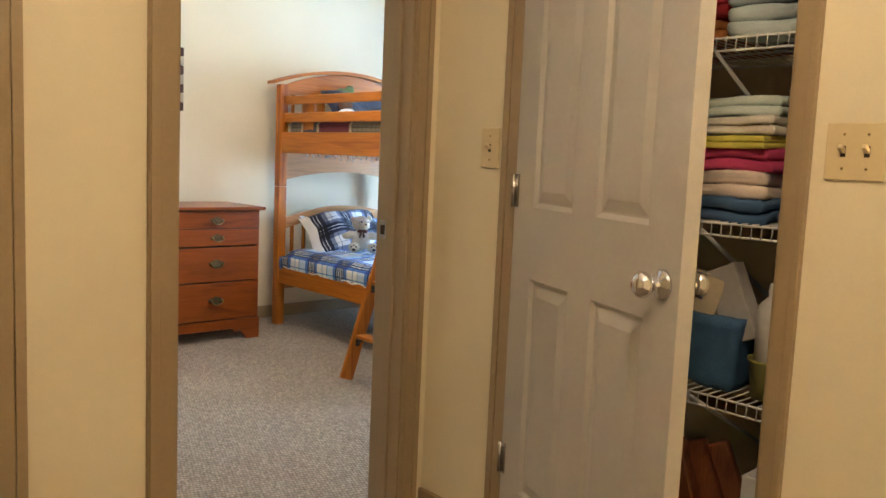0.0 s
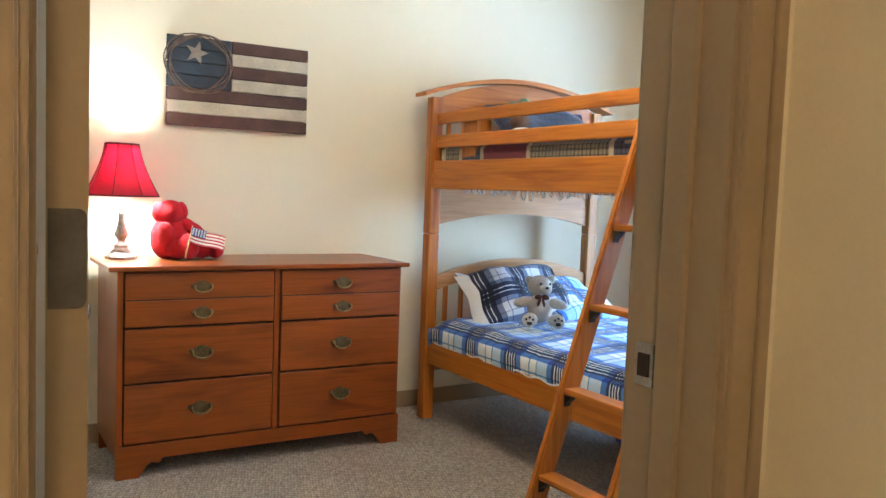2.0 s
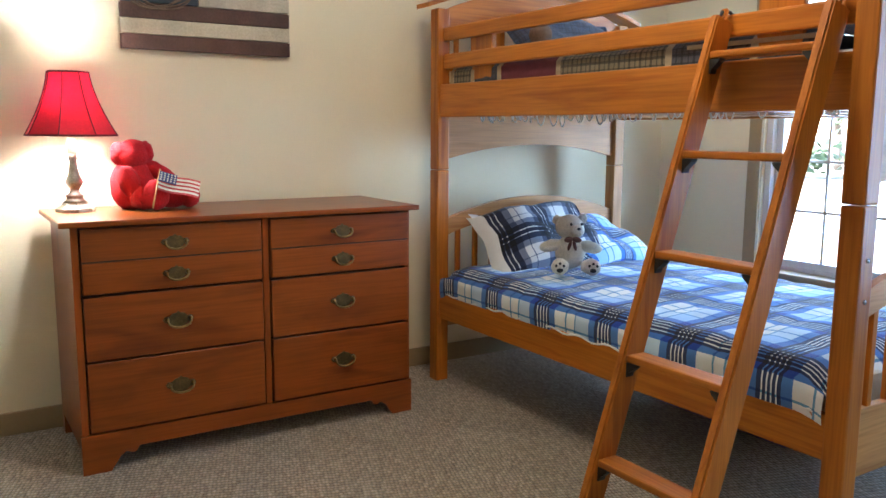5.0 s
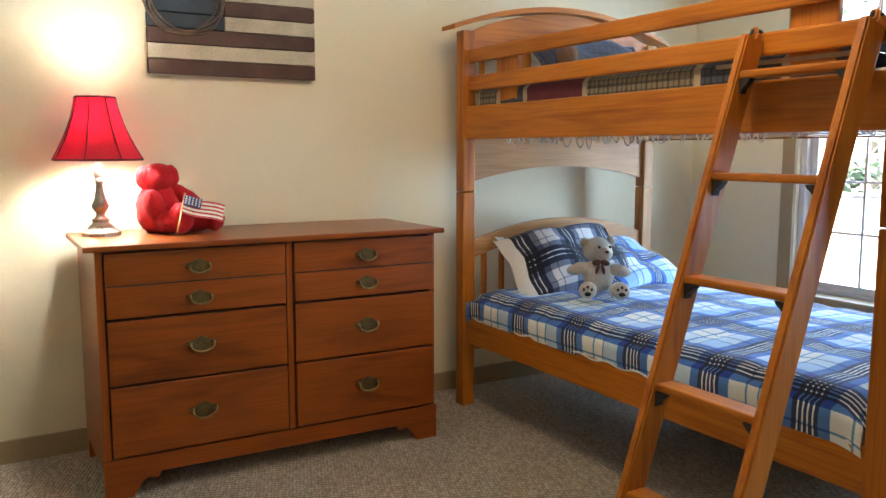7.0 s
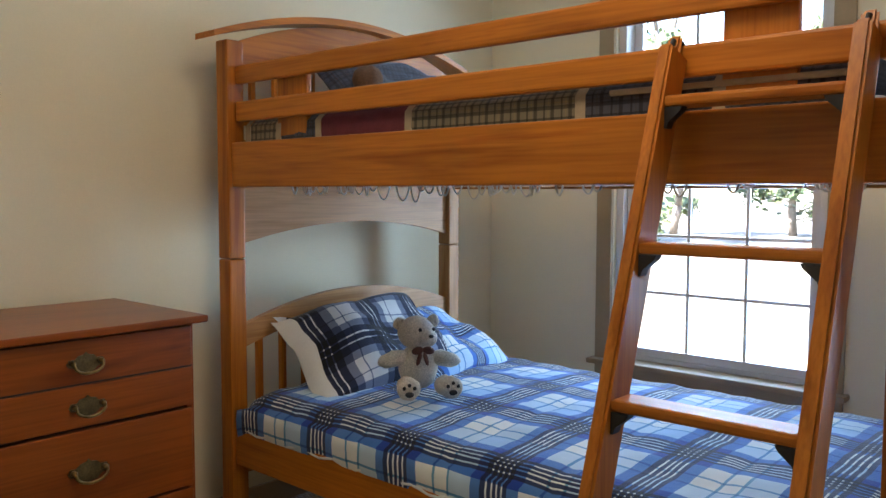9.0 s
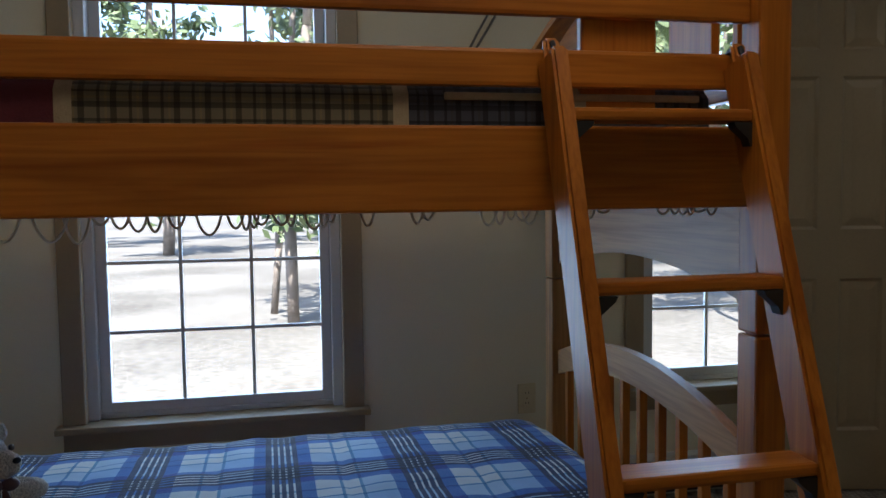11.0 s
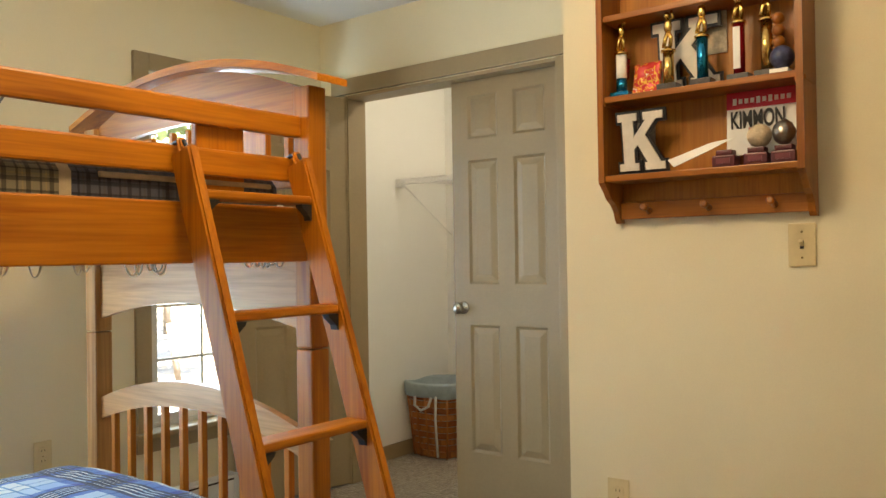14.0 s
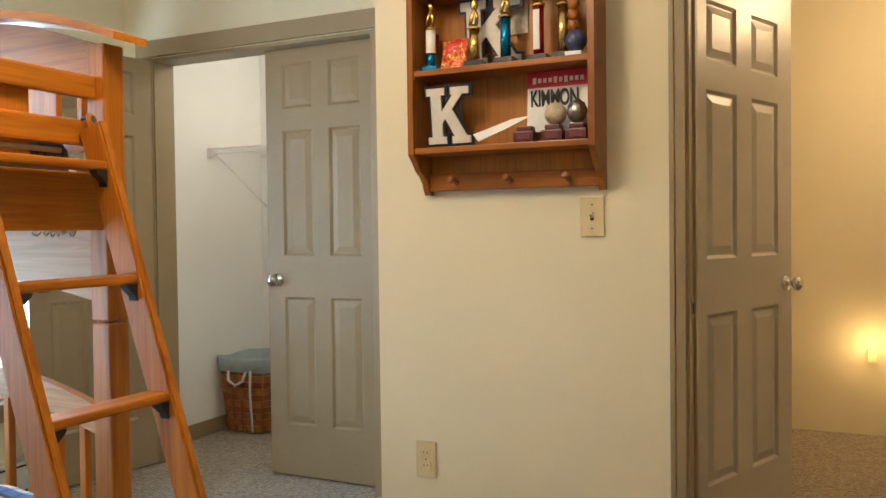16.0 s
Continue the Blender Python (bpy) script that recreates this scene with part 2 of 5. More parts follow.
def tube(bm, points, r, n=8, closed=False):
    """A round bar along points."""
    pts = [Vector(p) for p in points]
    rings = []
    for i, p in enumerate(pts):
        a = pts[i - 1] if (i or closed) else p
        c = pts[(i + 1) % len(pts)] if (i < len(pts) - 1 or closed) else p
        d = (c - a).normalized()
        u = d.orthogonal().normalized() if not rings else (u - d * u.dot(d)).normalized()
        w = d.cross(u)
        rings.append([bm.verts.new(p + r * (math.cos(k * math.tau / n) * u + math.sin(k * math.tau / n) * w)) for k in range(n)])
    for i in range(len(rings) - (0 if closed else 1)):
        a, c = rings[i], rings[(i + 1) % len(rings)]
        for k in range(n):
            f = bm.faces.new((a[k], a[(k + 1) % n], c[(k + 1) % n], c[k]))
            f.smooth = True
    if not closed:
        bm.faces.new(rings[0][::-1])
        bm.faces.new(rings[-1])
    return bm


def lathe(bm, profile, m=Matrix(), n=24, smooth=True):
    """A turned shape: (radius, height) pairs about the pose's z."""
    rings = []
    for r, z in profile:
        rings.append([bm.verts.new(m @ Vector((r * math.cos(k * math.tau / n), r * math.sin(k * math.tau / n), z))) for k in range(n)])
    for a, c in zip(rings, rings[1:]):
        for k in range(n):
            f = bm.faces.new((a[k], a[(k + 1) % n], c[(k + 1) % n], c[k]))
            f.smooth = smooth
    bm.faces.new(rings[0][::-1])
    bm.faces.new(rings[-1])
    return bm


def blob(bm, c, r, rot=(0, 0, 0), sub=3, rough=0.0, mat=0):
    """A rounded lump of plush."""
    m = Matrix.LocRotScale(c, Euler([radians(a) for a in rot]), r)
    v = bmesh.ops.create_icosphere(bm, subdivisions=sub, radius=1.0, matrix=m)["verts"]
    for q in v:
        if rough:
            d = (q.co - Vector(c)).normalized()
            q.co += d * rough * (noise.noise(q.co * 90) + 0.6 * noise.noise(q.co * 220))
        for f in q.link_faces:
            f.material_index, f.smooth = mat, True
    return bm


def prism_x(bm, x0, x1, y0, y1, low, high, n=24):
    """A board between x0 and x1 whose lower and upper edges follow low(s) and high(s), s from 0 to 1."""
    rows = []
    for k in range(n + 1):
        s = k / n
        x = x0 + s * (x1 - x0)
        rows.append([bm.verts.new(p) for p in ((x, y0, low(s)), (x, y1, low(s)), (x, y1, high(s)), (x, y0, high(s)))])
    for a, c in zip(rows, rows[1:]):
        for k in range(4):
            bm.faces.new((a[k], c[k], c[(k + 1) % 4], a[(k + 1) % 4]))
    bm.faces.new(rows[0])
    bm.faces.new(rows[-1][::-1])
    return bm


def outline(bm, pts, m, depth):
    """A flat outline of (x, z) points, made depth thick along the pose's y."""
    a = [bm.verts.new(m @ Vector((x, 0, z))) for x, z in pts]
    c = [bm.verts.new(m @ Vector((x, depth, z))) for x, z in pts]
    bm.faces.new(a)
    bm.faces.new(c[::-1])
    for k in range(len(pts)):
        j = (k + 1) % len(pts)
        bm.faces.new((a[j], a[k], c[k], c[j]))
    return bm


def arch(e, m):
    """A curve from e at both ends to m in the middle."""
    return lambda s: e + (m - e) * (1 - (2 * s - 1) ** 2)


def finish(name, bm, material, smooth=False):
    bmesh.ops.recalc_face_normals(bm, faces=bm.faces)
    me = bpy.data.meshes.new(name)
    bm.to_mesh(me)
    bm.free()
    for mt in material if isinstance(material, (list, tuple)) else [material]:
        me.materials.append(mt)
    if smooth:
        for p in me.polygons:
            p.use_smooth = True
    return new(name, me)


def solid(name, bm, material, label="", category="", group="", kind="", smooth=False):
    """A top-level thing of one mesh."""
    return tagged(finish(name, bm, material, smooth), label, category, group, kind)


BASES = {}


def thing(name, at, label, category, group="", kind=""):
    """An Empty at the base of a thing that has parts."""
    ob = new(name)
    ob.location = at
    BASES[ob.name] = Matrix.Translation(at)
    return tagged(ob, label, category, group, kind)


def part(name, bm, material, parent, label="", smooth=False):
    """One mesh under a thing or under a part, given in the world's metres."""
    ob = finish(name, bm, material, smooth)
    ob.parent = parent
    base = BASES.get(parent.name, Matrix())
    ob.matrix_parent_inverse = base.inverted()
    return tagged(ob, label)


# ---- the rooms ----
YW, XW, ZC = 6.815, 5.04, 2.40
YC, YE0, YE1 = 3.12, 3.75, 3.887
XS, XO = 2.298, 3.155
XL = 0.75
J0, J1 = 1.462, 2.192


def wall(name, boxes, material, label):
    bm = bmesh.new()
    for b in boxes:
        box(bm, *b)
    return solid(name, bm, material, label, "wall", kind="structure")


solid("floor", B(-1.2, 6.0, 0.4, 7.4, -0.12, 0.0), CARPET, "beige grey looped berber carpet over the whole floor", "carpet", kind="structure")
solid("ceiling", B(-1.2, 5.3, 0.6, 7.2, ZC, ZC + 0.15), CEIL, "white matt painted ceiling of the rooms", "ceiling", kind="structure")
wall("wall_north", [(XL - 0.15, XW + 0.2, YW, YW + 0.15, 0, ZC)], WALL, "cream painted wall behind dresser and bunk bed")
WY1, WY2 = (5.30, 6.155), (3.30, 4.155)
WZ0, WZ1 = 0.43, 1.985
wall("wall_east", [(XW, XW + 0.16, 1.9, YW, 0, WZ0), (XW, XW + 0.16, 1.9, YW, WZ1, ZC), (XW, XW + 0.16, 1.9, WY2[0], WZ0, WZ1),
                   (XW, XW + 0.16, WY2[1], WY1[0], WZ0, WZ1), (XW, XW + 0.16, WY1[1], YW, WZ0, WZ1)], WALL, "cream painted outer wall with two tall windows")
C0, C1, CH = 3.615, 4.845, 2.0
wall("wall_closet_front", [(XO, C0, 3.0, YC, 0, ZC), (C1, XW, 3.0, YC, 0, ZC), (C0, C1, 3.0, YC, CH, ZC)], WALL, "cream painted wall round the double closet doors")
wall("wall_shelf", [(XS, XO, YE0 + 0.02, YE1, 0, ZC)], WALL, "cream painted wall carrying the trophy shelf")
wall("wall_linen_side", [(XO - 0.11, XO, 1.92, YE0 + 0.02, 0, ZC)], WALL, "cream painted return wall beside the closet")
D = 2.05
wall("wall_entry", [(XL - 1.6, J0, YE0, YE1, 0, ZC), (J0, J1, YE0, YE1, D, ZC), (J1, XS, YE0, YE1, 0, ZC)], WALL, "cream painted wall with the bedroom doorway")
L0, L1 = 2.632, 3.375
wall("wall_hall_east", [(XS, XS + 0.11, L1, YE0, 0, ZC), (XS, XS + 0.11, 1.05, L0, 0, ZC), (XS, XS + 0.11, L0, L1, D, ZC)], WALL, "cream painted hall wall with the linen closet doorway")
wall("wall_hall_south", [(-1.0, XS, 1.05, 1.20, 0, ZC)], WALL, "cream painted end wall of the hall")
wall("wall_hall_west", [(-1.0, -0.85, 1.2, YE0, 0, ZC)], WALL, "cream painted side wall of the hall")
wall("wall_west", [(XL - 0.15, XL, YE1, YW, 0, ZC)], WALL, "cream painted side wall of the bedroom")
wall("wall_closet_back", [(XO, XW, 1.92, 2.05, 0, ZC)], CLOSET_WALL, "white painted back wall inside the closet")
wall("wall_closet_lining", [(XW - 0.012, XW, 2.05, 3.0, 0, ZC), (XO, XO + 0.012, 2.05, 3.0, 0, ZC)], CLOSET_WALL, "white painted side walls inside the closet")
wall("wall_linen_back", [(2.408, XO - 0.11, 2.12, 2.25, 0, ZC)], CLOSET_WALL, "white painted inner wall of the linen closet")


def skirting(name, runs):
    bm = bmesh.new()
    for x0, x1, y0, y1 in runs:
        box(bm, x0, x1, y0, y1, 0.0, 0.085, 0.005)
    return solid(name, bm, TRIM, "taupe painted wooden skirting board along the wall", "baseboard", kind="structure")


skirting("baseboard_north", [(XL, XW, YW - 0.014, YW)])
skirting("baseboard_east", [(XW - 0.014, XW, YC, 3.22), (XW - 0.014, XW, 4.25, 5.2), (XW - 0.014, XW, 6.25, YW - 0.015)])
skirting("baseboard_shelf_wall", [(2.28, XO, YE1, YE1 + 0.014), (XO, XO + 0.014, YC, YE1 + 0.014), (XO + 0.015, C0 - 0.07, YC, YC + 0.014)])
skirting("baseboard_closet", [(XW - 0.027, XW - 0.013, 2.05, 2.98), (XO + 0.02, XW - 0.03, 2.05, 2.064)])
skirting("baseboard_hall", [(XS - 0.014, XS, L1 + 0.08, YE0), (XS - 0.014, XS, 1.2, L0 - 0.06), (1.12, J0 - 0.08, YE0 - 0.014, YE0)])
skirting("baseboard_west", [(XL, XL + 0.014, YE1, YW - 0.015)])


def moulding(bm, a0, a1, b0, b1, z0, z1, axis):
    """A casing board with a stepped face: axis 1 runs on a wall across y, axis 0 on a wall across x. b0 is the wall, b1 the face."""
    w = abs(b1 - b0)
    s = 1 if b1 > b0 else -1
    for (p, q, t) in ((0.0, 1.0, 0.55), (0.03, 0.34, 1.0), (0.345, 0.96, 0.80)):
        c0, c1 = a0 + p * (a1 - a0), a0 + q * (a1 - a0)
        lo, hi = sorted((b0, b0 + s * w * t))
        if axis == 1:
            box(bm, c0, c1, lo, hi, z0, z1, 0.003)
        else:
            box(bm, lo, hi, c0, c1, z0, z1, 0.003)
    return bm


# bedroom doorway: jamb, stops, casings on both sides
door_1 = thing("door_frame", (1.85, 3.82, 0), "taupe painted door frame of the bedroom doorway", "door frame", kind="structure")
part("jamb", B(J0 - 0.018, J0 + 0.003, YE0 - 0.004, YE1 + 0.004, 0, D, 0.002), TRIM, door_1)
part("jamb", B(J1 - 0.003, J1 + 0.018, YE0 - 0.004, YE1 + 0.004, 0, D, 0.002), TRIM, door_1)
part("head_jamb", B(J0 - 0.018, J1 + 0.018, YE0 - 0.004, YE1 + 0.004, D - 0.003, D + 0.018, 0.002), TRIM, door_1)
part("stop", B(J0, J0 + 0.012, 3.795, 3.835, 0, D, 0.003), TRIM, door_1)
part("stop", B(J1 - 0.012, J1, 3.795, 3.835, 0, D, 0.003), TRIM, door_1)
for a0, a1 in ((J0 - 0.078, J0 - 0.004), (J1 + 0.066, J1 + 0.004)):
    part("casing", moulding(bmesh.new(), a0, a1, YE0, YE0 - 0.026, 0, D + 0.075, 1), TRIM, door_1)
    part("casing", moulding(bmesh.new(), a0 if a0 < J0 else J1 + 0.05, a1, YE1, YE1 + 0.022, 0, D + 0.075, 1), TRIM, door_1)
for y0, y1 in ((YE0 - 0.018, YE0), (YE1, YE1 + 0.018)):
    part("head_casing", B(J0 - 0.075, J1 + 0.075, y0, y1, D + 0.004, D + 0.076, 0.003), TRIM, door_1)
bm = B(J1 - 0.006, J1 - 0.001, 3.842, 3.874, 0.892, 0.948, 0.001)
strike = part("strike_plate", bm, PEWTER, door_1, "brushed metal strike plate")
part("latch_hole", B(J1 - 0.0075, J1 - 0.004, 3.848, 3.868, 0.905, 0.935), DARKGAP, strike)
# a casing of the next doorway along the hall
d2 = thing("door_frame", (1.05, 3.75, 0), "taupe painted casing of the next hall doorway", "door frame", kind="structure")
part("casing", moulding(bmesh.new(), 1.115, 1.04, YE0, YE0 - 0.02, 0, D + 0.07, 1), TRIM, d2)
part("panel", B(0.30, 1.03, YE0 - 0.006, YE0 - 0.001, 0, D), TRIM, d2)

# linen closet frame
d3 = thing("door_frame", (XS, 3.0, 0), "taupe painted door frame of the linen closet", "door frame", kind="structure")
part("jamb", B(XS - 0.004, XS + 0.114, L1 - 0.003, L1 + 0.016, 0, D, 0.002), TRIM, d3)
part("jamb", B(XS - 0.004, XS + 0.114, L0 - 0.016, L0 + 0.003, 0, D, 0.002), TRIM, d3)
part("head_jamb", B(XS - 0.004, XS + 0.114, L0 - 0.016, L1 + 0.016, D - 0.003, D + 0.016, 0.002), TRIM, d3)
for a0, a1 in ((L0 - 0.055, L0 - 0.004), (L1 + 0.075, L1 + 0.004)):
    part("casing", moulding(bmesh.new(), a0, a1, XS, XS - 0.018, 0, D + 0.07, 0), TRIM, d3)
part("head_casing", B(XS - 0.018, XS, L0 - 0.065, L1 + 0.075, D + 0.004, D + 0.074, 0.003), TRIM, d3)

# bedroom closet frame
d4 = thing("door_frame", (4.2, YC, 0), "taupe painted frame of the double closet doors", "door frame", kind="structure")
part("casing", moulding(bmesh.new(), C1 + 0.085, C1 + 0.004, YC, YC + 0.018, 0, CH + 0.004, 1), TRIM, d4)
part("casing", moulding(bmesh.new(), C0 - 0.08, C0 - 0.004, YC, YC + 0.018, 0, CH + 0.004, 1), TRIM, d4)
part("head_casing", B(C0 - 0.08, C1 + 0.10, YC, YC + 0.02, CH + 0.008, CH + 0.09, 0.004), TRIM, d4)
part("jamb", B(C1 - 0.004, C1 + 0.016, 2.99, YC + 0.002, 0, CH, 0.002), TRIM, d4)
part("jamb", B(C0 - 0.016, C0 + 0.004, 2.99, YC + 0.002, 0, CH, 0.002), TRIM, d4)
part("head_jamb", B(C0, C1, 2.99, YC + 0.002, CH - 0.012, CH + 0.004, 0.002), TRIM, d4)


PANEL_MESH = {}


LIGHTPAINT = paint("greige_door_paint", (0.50, 0.475, 0.43), 0.35, 0.04, 3.0, 90, 0.05, dist=0.002)


def six_panel_door(name, hinge, angle, width, label, coat=None, knob_side=1, knobs=("front", "back"), metal=None, height=2.03, hinges=()):
    """A six-panel door: its hinge edge stands at hinge, the leaf runs along x turned by angle, its front looks to -y."""
    m = pose(hinge[0], hinge[1], 0.012, 0, 0, angle)
    ob = new(name)
    ob.matrix_world = m
    tagged(ob, label, "door")
    th = 0.035
    st, mid = 0.115 * width / 0.76, 0.11 * width / 0.76
    xs = [0, st, (width - mid) / 2, (width + mid) / 2, width - st, width]
    zs = [0, 0.235, 0.83, 1.02, 1.60, 1.70, 1.905, height]
    bm = bmesh.new()
    for side in (0, 1):
        y = -th / 2 if side == 0 else th / 2
        g = [[bm.verts.new((x, y, z)) for z in zs] for x in xs]
        cells = []
        for i in range(5):
            for j in range(7):
                f = bm.faces.new((g[i][j], g[i + 1][j], g[i + 1][j + 1], g[i][j + 1]))
                if i in (1, 3) and j in (1, 3, 5):
                    cells.append(f)
        bm.normal_update()
        inward = Vector((0, 1 if side == 0 else -1, 0))
        for f in cells:
            r = bmesh.ops.inset_region(bm, faces=[f], thickness=0.016)
            for v in f.verts:
                v.co += inward * 0.009
    bmesh.ops.bridge_loops(bm, edges=[e for e in bm.edges if e.is_boundary])
    leaf = finish("leaf", bm, coat or TRIM)
    leaf.parent = ob
    for i in (1, 3):
        for j in (1, 3, 5):
            w, h = xs[i + 1] - xs[i] - 0.062, zs[j + 1] - zs[j] - 0.062
            key = (round(w, 3), round(h, 3), coat is None)
            if key not in PANEL_MESH:
                q = bmesh.new()
                for s in (-1, 1):
                    a = [q.verts.new((sx * (w / 2 + o), s * y, sz * (h / 2 + o))) for o, y in ((0.0155, th / 2 - 0.0092), (-0.012, th / 2 - 0.002)) for sx, sz in ((-1, -1), (1, -1), (1, 1), (-1, 1))]
                    for k in range(4):
                        q.faces.new((a[k], a[(k + 1) % 4], a[4 + (k + 1) % 4], a[4 + k]))
                    q.faces.new(a[4:])
                p = finish("panel", q, coat or TRIM)
                PANEL_MESH[key] = p.data
            else:
                p = new("panel", PANEL_MESH[key])
            p.parent = ob
            p.location = ((xs[i] + xs[i + 1]) / 2, 0, (zs[j] + zs[j + 1]) / 2)
    kx = width - 0.054 if knob_side > 0 else 0.06
    for k in knobs:
        s = -1 if k == "front" else 1
        q = bmesh.new()
        lathe(q, [(0.031, 0), (0.031, 0.004), (0.027, 0.009), (0.013, 0.013), (0.0105, 0.018), (0.0105, 0.027)] + [(0.0275 * math.sin(a), 0.048 - 0.021 * math.cos(a)) for a in [0.42 + 0.226 * i for i in range(13)]], pose(kx, s * th / 2, 0.908, 90 if s < 0 else -90), 24)
        kn = finish("knob", q, metal or NICKEL)
        kn.parent = ob
    for z in hinges:
        q = bmesh.new()
        tube(q, [(0.0, -th / 2 - 0.006, z - 0.045), (0.0, -th / 2 - 0.006, z + 0.045)], 0.006)
        box(q, 0.002, 0.026, -th / 2 - 0.002, -th / 2 + 0.001, z - 0.045, z + 0.045)
        hn = finish("hinge", q, NICKEL)
        hn.parent = ob
    return ob


dx, dy = 1.997 - 2.288, 2.662 - 3.37
six_panel_door("linen_closet_door", (2.282, 3.365), math.degrees(math.atan2(dy, dx)), 0.762, "pale greige six-panel linen closet door standing ajar", coat=LIGHTPAINT, metal=CHROME, hinges=(0.30, 1.06, 1.78))
bd = six_panel_door("bedroom_door", (1.506, 3.895), 88.5, 0.69, "taupe six-panel bedroom door standing open", metal=NICKEL)
rc = [(0.016 - 0.008 + 0.008 * math.cos(a), (0.037 + 0.008 * math.sin(a))) for a in [k * math.pi / 12 for k in range(7)]]
rc = [(-0.016, -0.045)] + [(x, -z) for x, z in rc[::-1]] + rc + [(-0.016, 0.045)]
hp_ = finish("hinge_plate", outline(bmesh.new(), [(x, z + 1.05) for x, z in rc], Matrix.Translation((-0.002, 0, 0)) @ Matrix.Rotation(radians(-90), 4, "Z"), 0.002), paint("dull_steel", (0.11, 0.10, 0.085), 0.5, 0.15, 30, 150, 0.05, 0.3))
hp_.parent = bd
six_panel_door("closet_door", (3.622, 3.035), 0, 0.600, "closed taupe six-panel leaf of the closet doors", knobs=("back",), height=1.975)
six_panel_door("closet_door", (4.857, 3.145), 78, 0.612, "taupe six-panel closet leaf swung open against the wall", knobs=("front", "back"), height=1.975, hinges=(0.3, 1.0, 1.75))


def window(name, y0, y1, label):
    """A tall double-hung window in the east wall with its casing, stool, sashes and panes."""
    ob = thing(name, (XW, (y0 + y1) / 2, WZ0), label, "window", kind="structure")
    t = 0.02
    part("casing", B(XW - t, XW, y1, y1 + 0.072, WZ0, WZ1 + 0.075, 0.004), TRIM, ob)
    part("casing", B(XW - t, XW, y0 - 0.072, y0, WZ0, WZ1 + 0.075, 0.004), TRIM, ob)
    part("head_casing", B(XW - t - 0.003, XW, y0, y1, WZ1, WZ1 + 0.075, 0.004), TRIM, ob)
    part("window_sill", B(XW - 0.062, XW + 0.05, y0 - 0.09, y1 + 0.09, WZ0 - 0.018, WZ0 + 0.004, 0.005), TRIM, ob)
    part("apron", B(XW - t, XW - 0.001, y0 - 0.072, y1 + 0.072, WZ0 - 0.085, WZ0 - 0.018, 0.004), TRIM, ob)
    for a, c in ((y0, y0 + 0.035), (y1 - 0.035, y1)):
        part("window_frame", B(XW + 0.02, XW + 0.15, a, c, WZ0 + 0.004, WZ1, 0.003), VINYL, ob)
    part("window_frame", B(XW + 0.02, XW + 0.15, y0 + 0.035, y1 - 0.035, WZ1 - 0.03, WZ1, 0.003), VINYL, ob)
    part("window_frame", B(XW + 0.045, XW + 0.15, y0 + 0.035, y1 - 0.035, WZ0 + 0.004, WZ0 + 0.022, 0.003), VINYL, ob)
    a, c = y0 + 0.036, y1 - 0.036
    for x, z0, z1 in ((XW + 0.05, WZ0 + 0.022, 1.235), (XW + 0.09, 1.205, WZ1 - 0.03)):
        sash = part("sash", B(x, x + 0.032, a, a + 0.035, z0, z1, 0.003), VINYL, ob)
        part("stile", B(x, x + 0.032, c - 0.035, c, z0, z1, 0.003), VINYL, sash)
        part("rail", B(x, x + 0.032, a + 0.035, c - 0.035, z0, z0 + 0.034, 0.003), VINYL, sash)
        part("rail", B(x, x + 0.032, a + 0.035, c - 0.035, z1 - 0.034, z1, 0.003), VINYL, sash)
        g0, g1, h0, h1 = a + 0.035, c - 0.035, z0 + 0.034, z1 - 0.034
        for k in (1, 2):
            y = g0 + k * (g1 - g0) / 3
            part("muntin", B(x + 0.008, x + 0.022, y - 0.006, y + 0.006, h0, h1, 0.002), VINYL, sash)
            z = h0 + k * (h1 - h0) / 3
            part("muntin", B(x + 0.009, x + 0.021, g0, g1, z - 0.006, z + 0.006, 0.002), VINYL, sash)
        pane = part("pane", B(x + 0.014, x + 0.017, g0, g1, h0, h1), GLASS, ob)
        pane.visible_shadow = False
    return ob


window("window_1", *WY1, "tall double-hung window with taupe casing beside the bunk")
window("window_2", *WY2, "tall double-hung window with taupe casing beside the closet")


# ---- bunk bed ----
bunk = thing("bunk_bed", (3.95, 5.64, 0), "honey pine bunk bed with arched ends and guard rails", "bunk bed")
PX0, PX1, PW = 3.415, 4.50, 0.06
HY, FY = 6.555, 4.675
HALF = 0.93


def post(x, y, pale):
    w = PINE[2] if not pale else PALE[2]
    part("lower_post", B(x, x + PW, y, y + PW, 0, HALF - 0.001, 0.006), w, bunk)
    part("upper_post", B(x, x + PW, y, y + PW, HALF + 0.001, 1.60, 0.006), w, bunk)


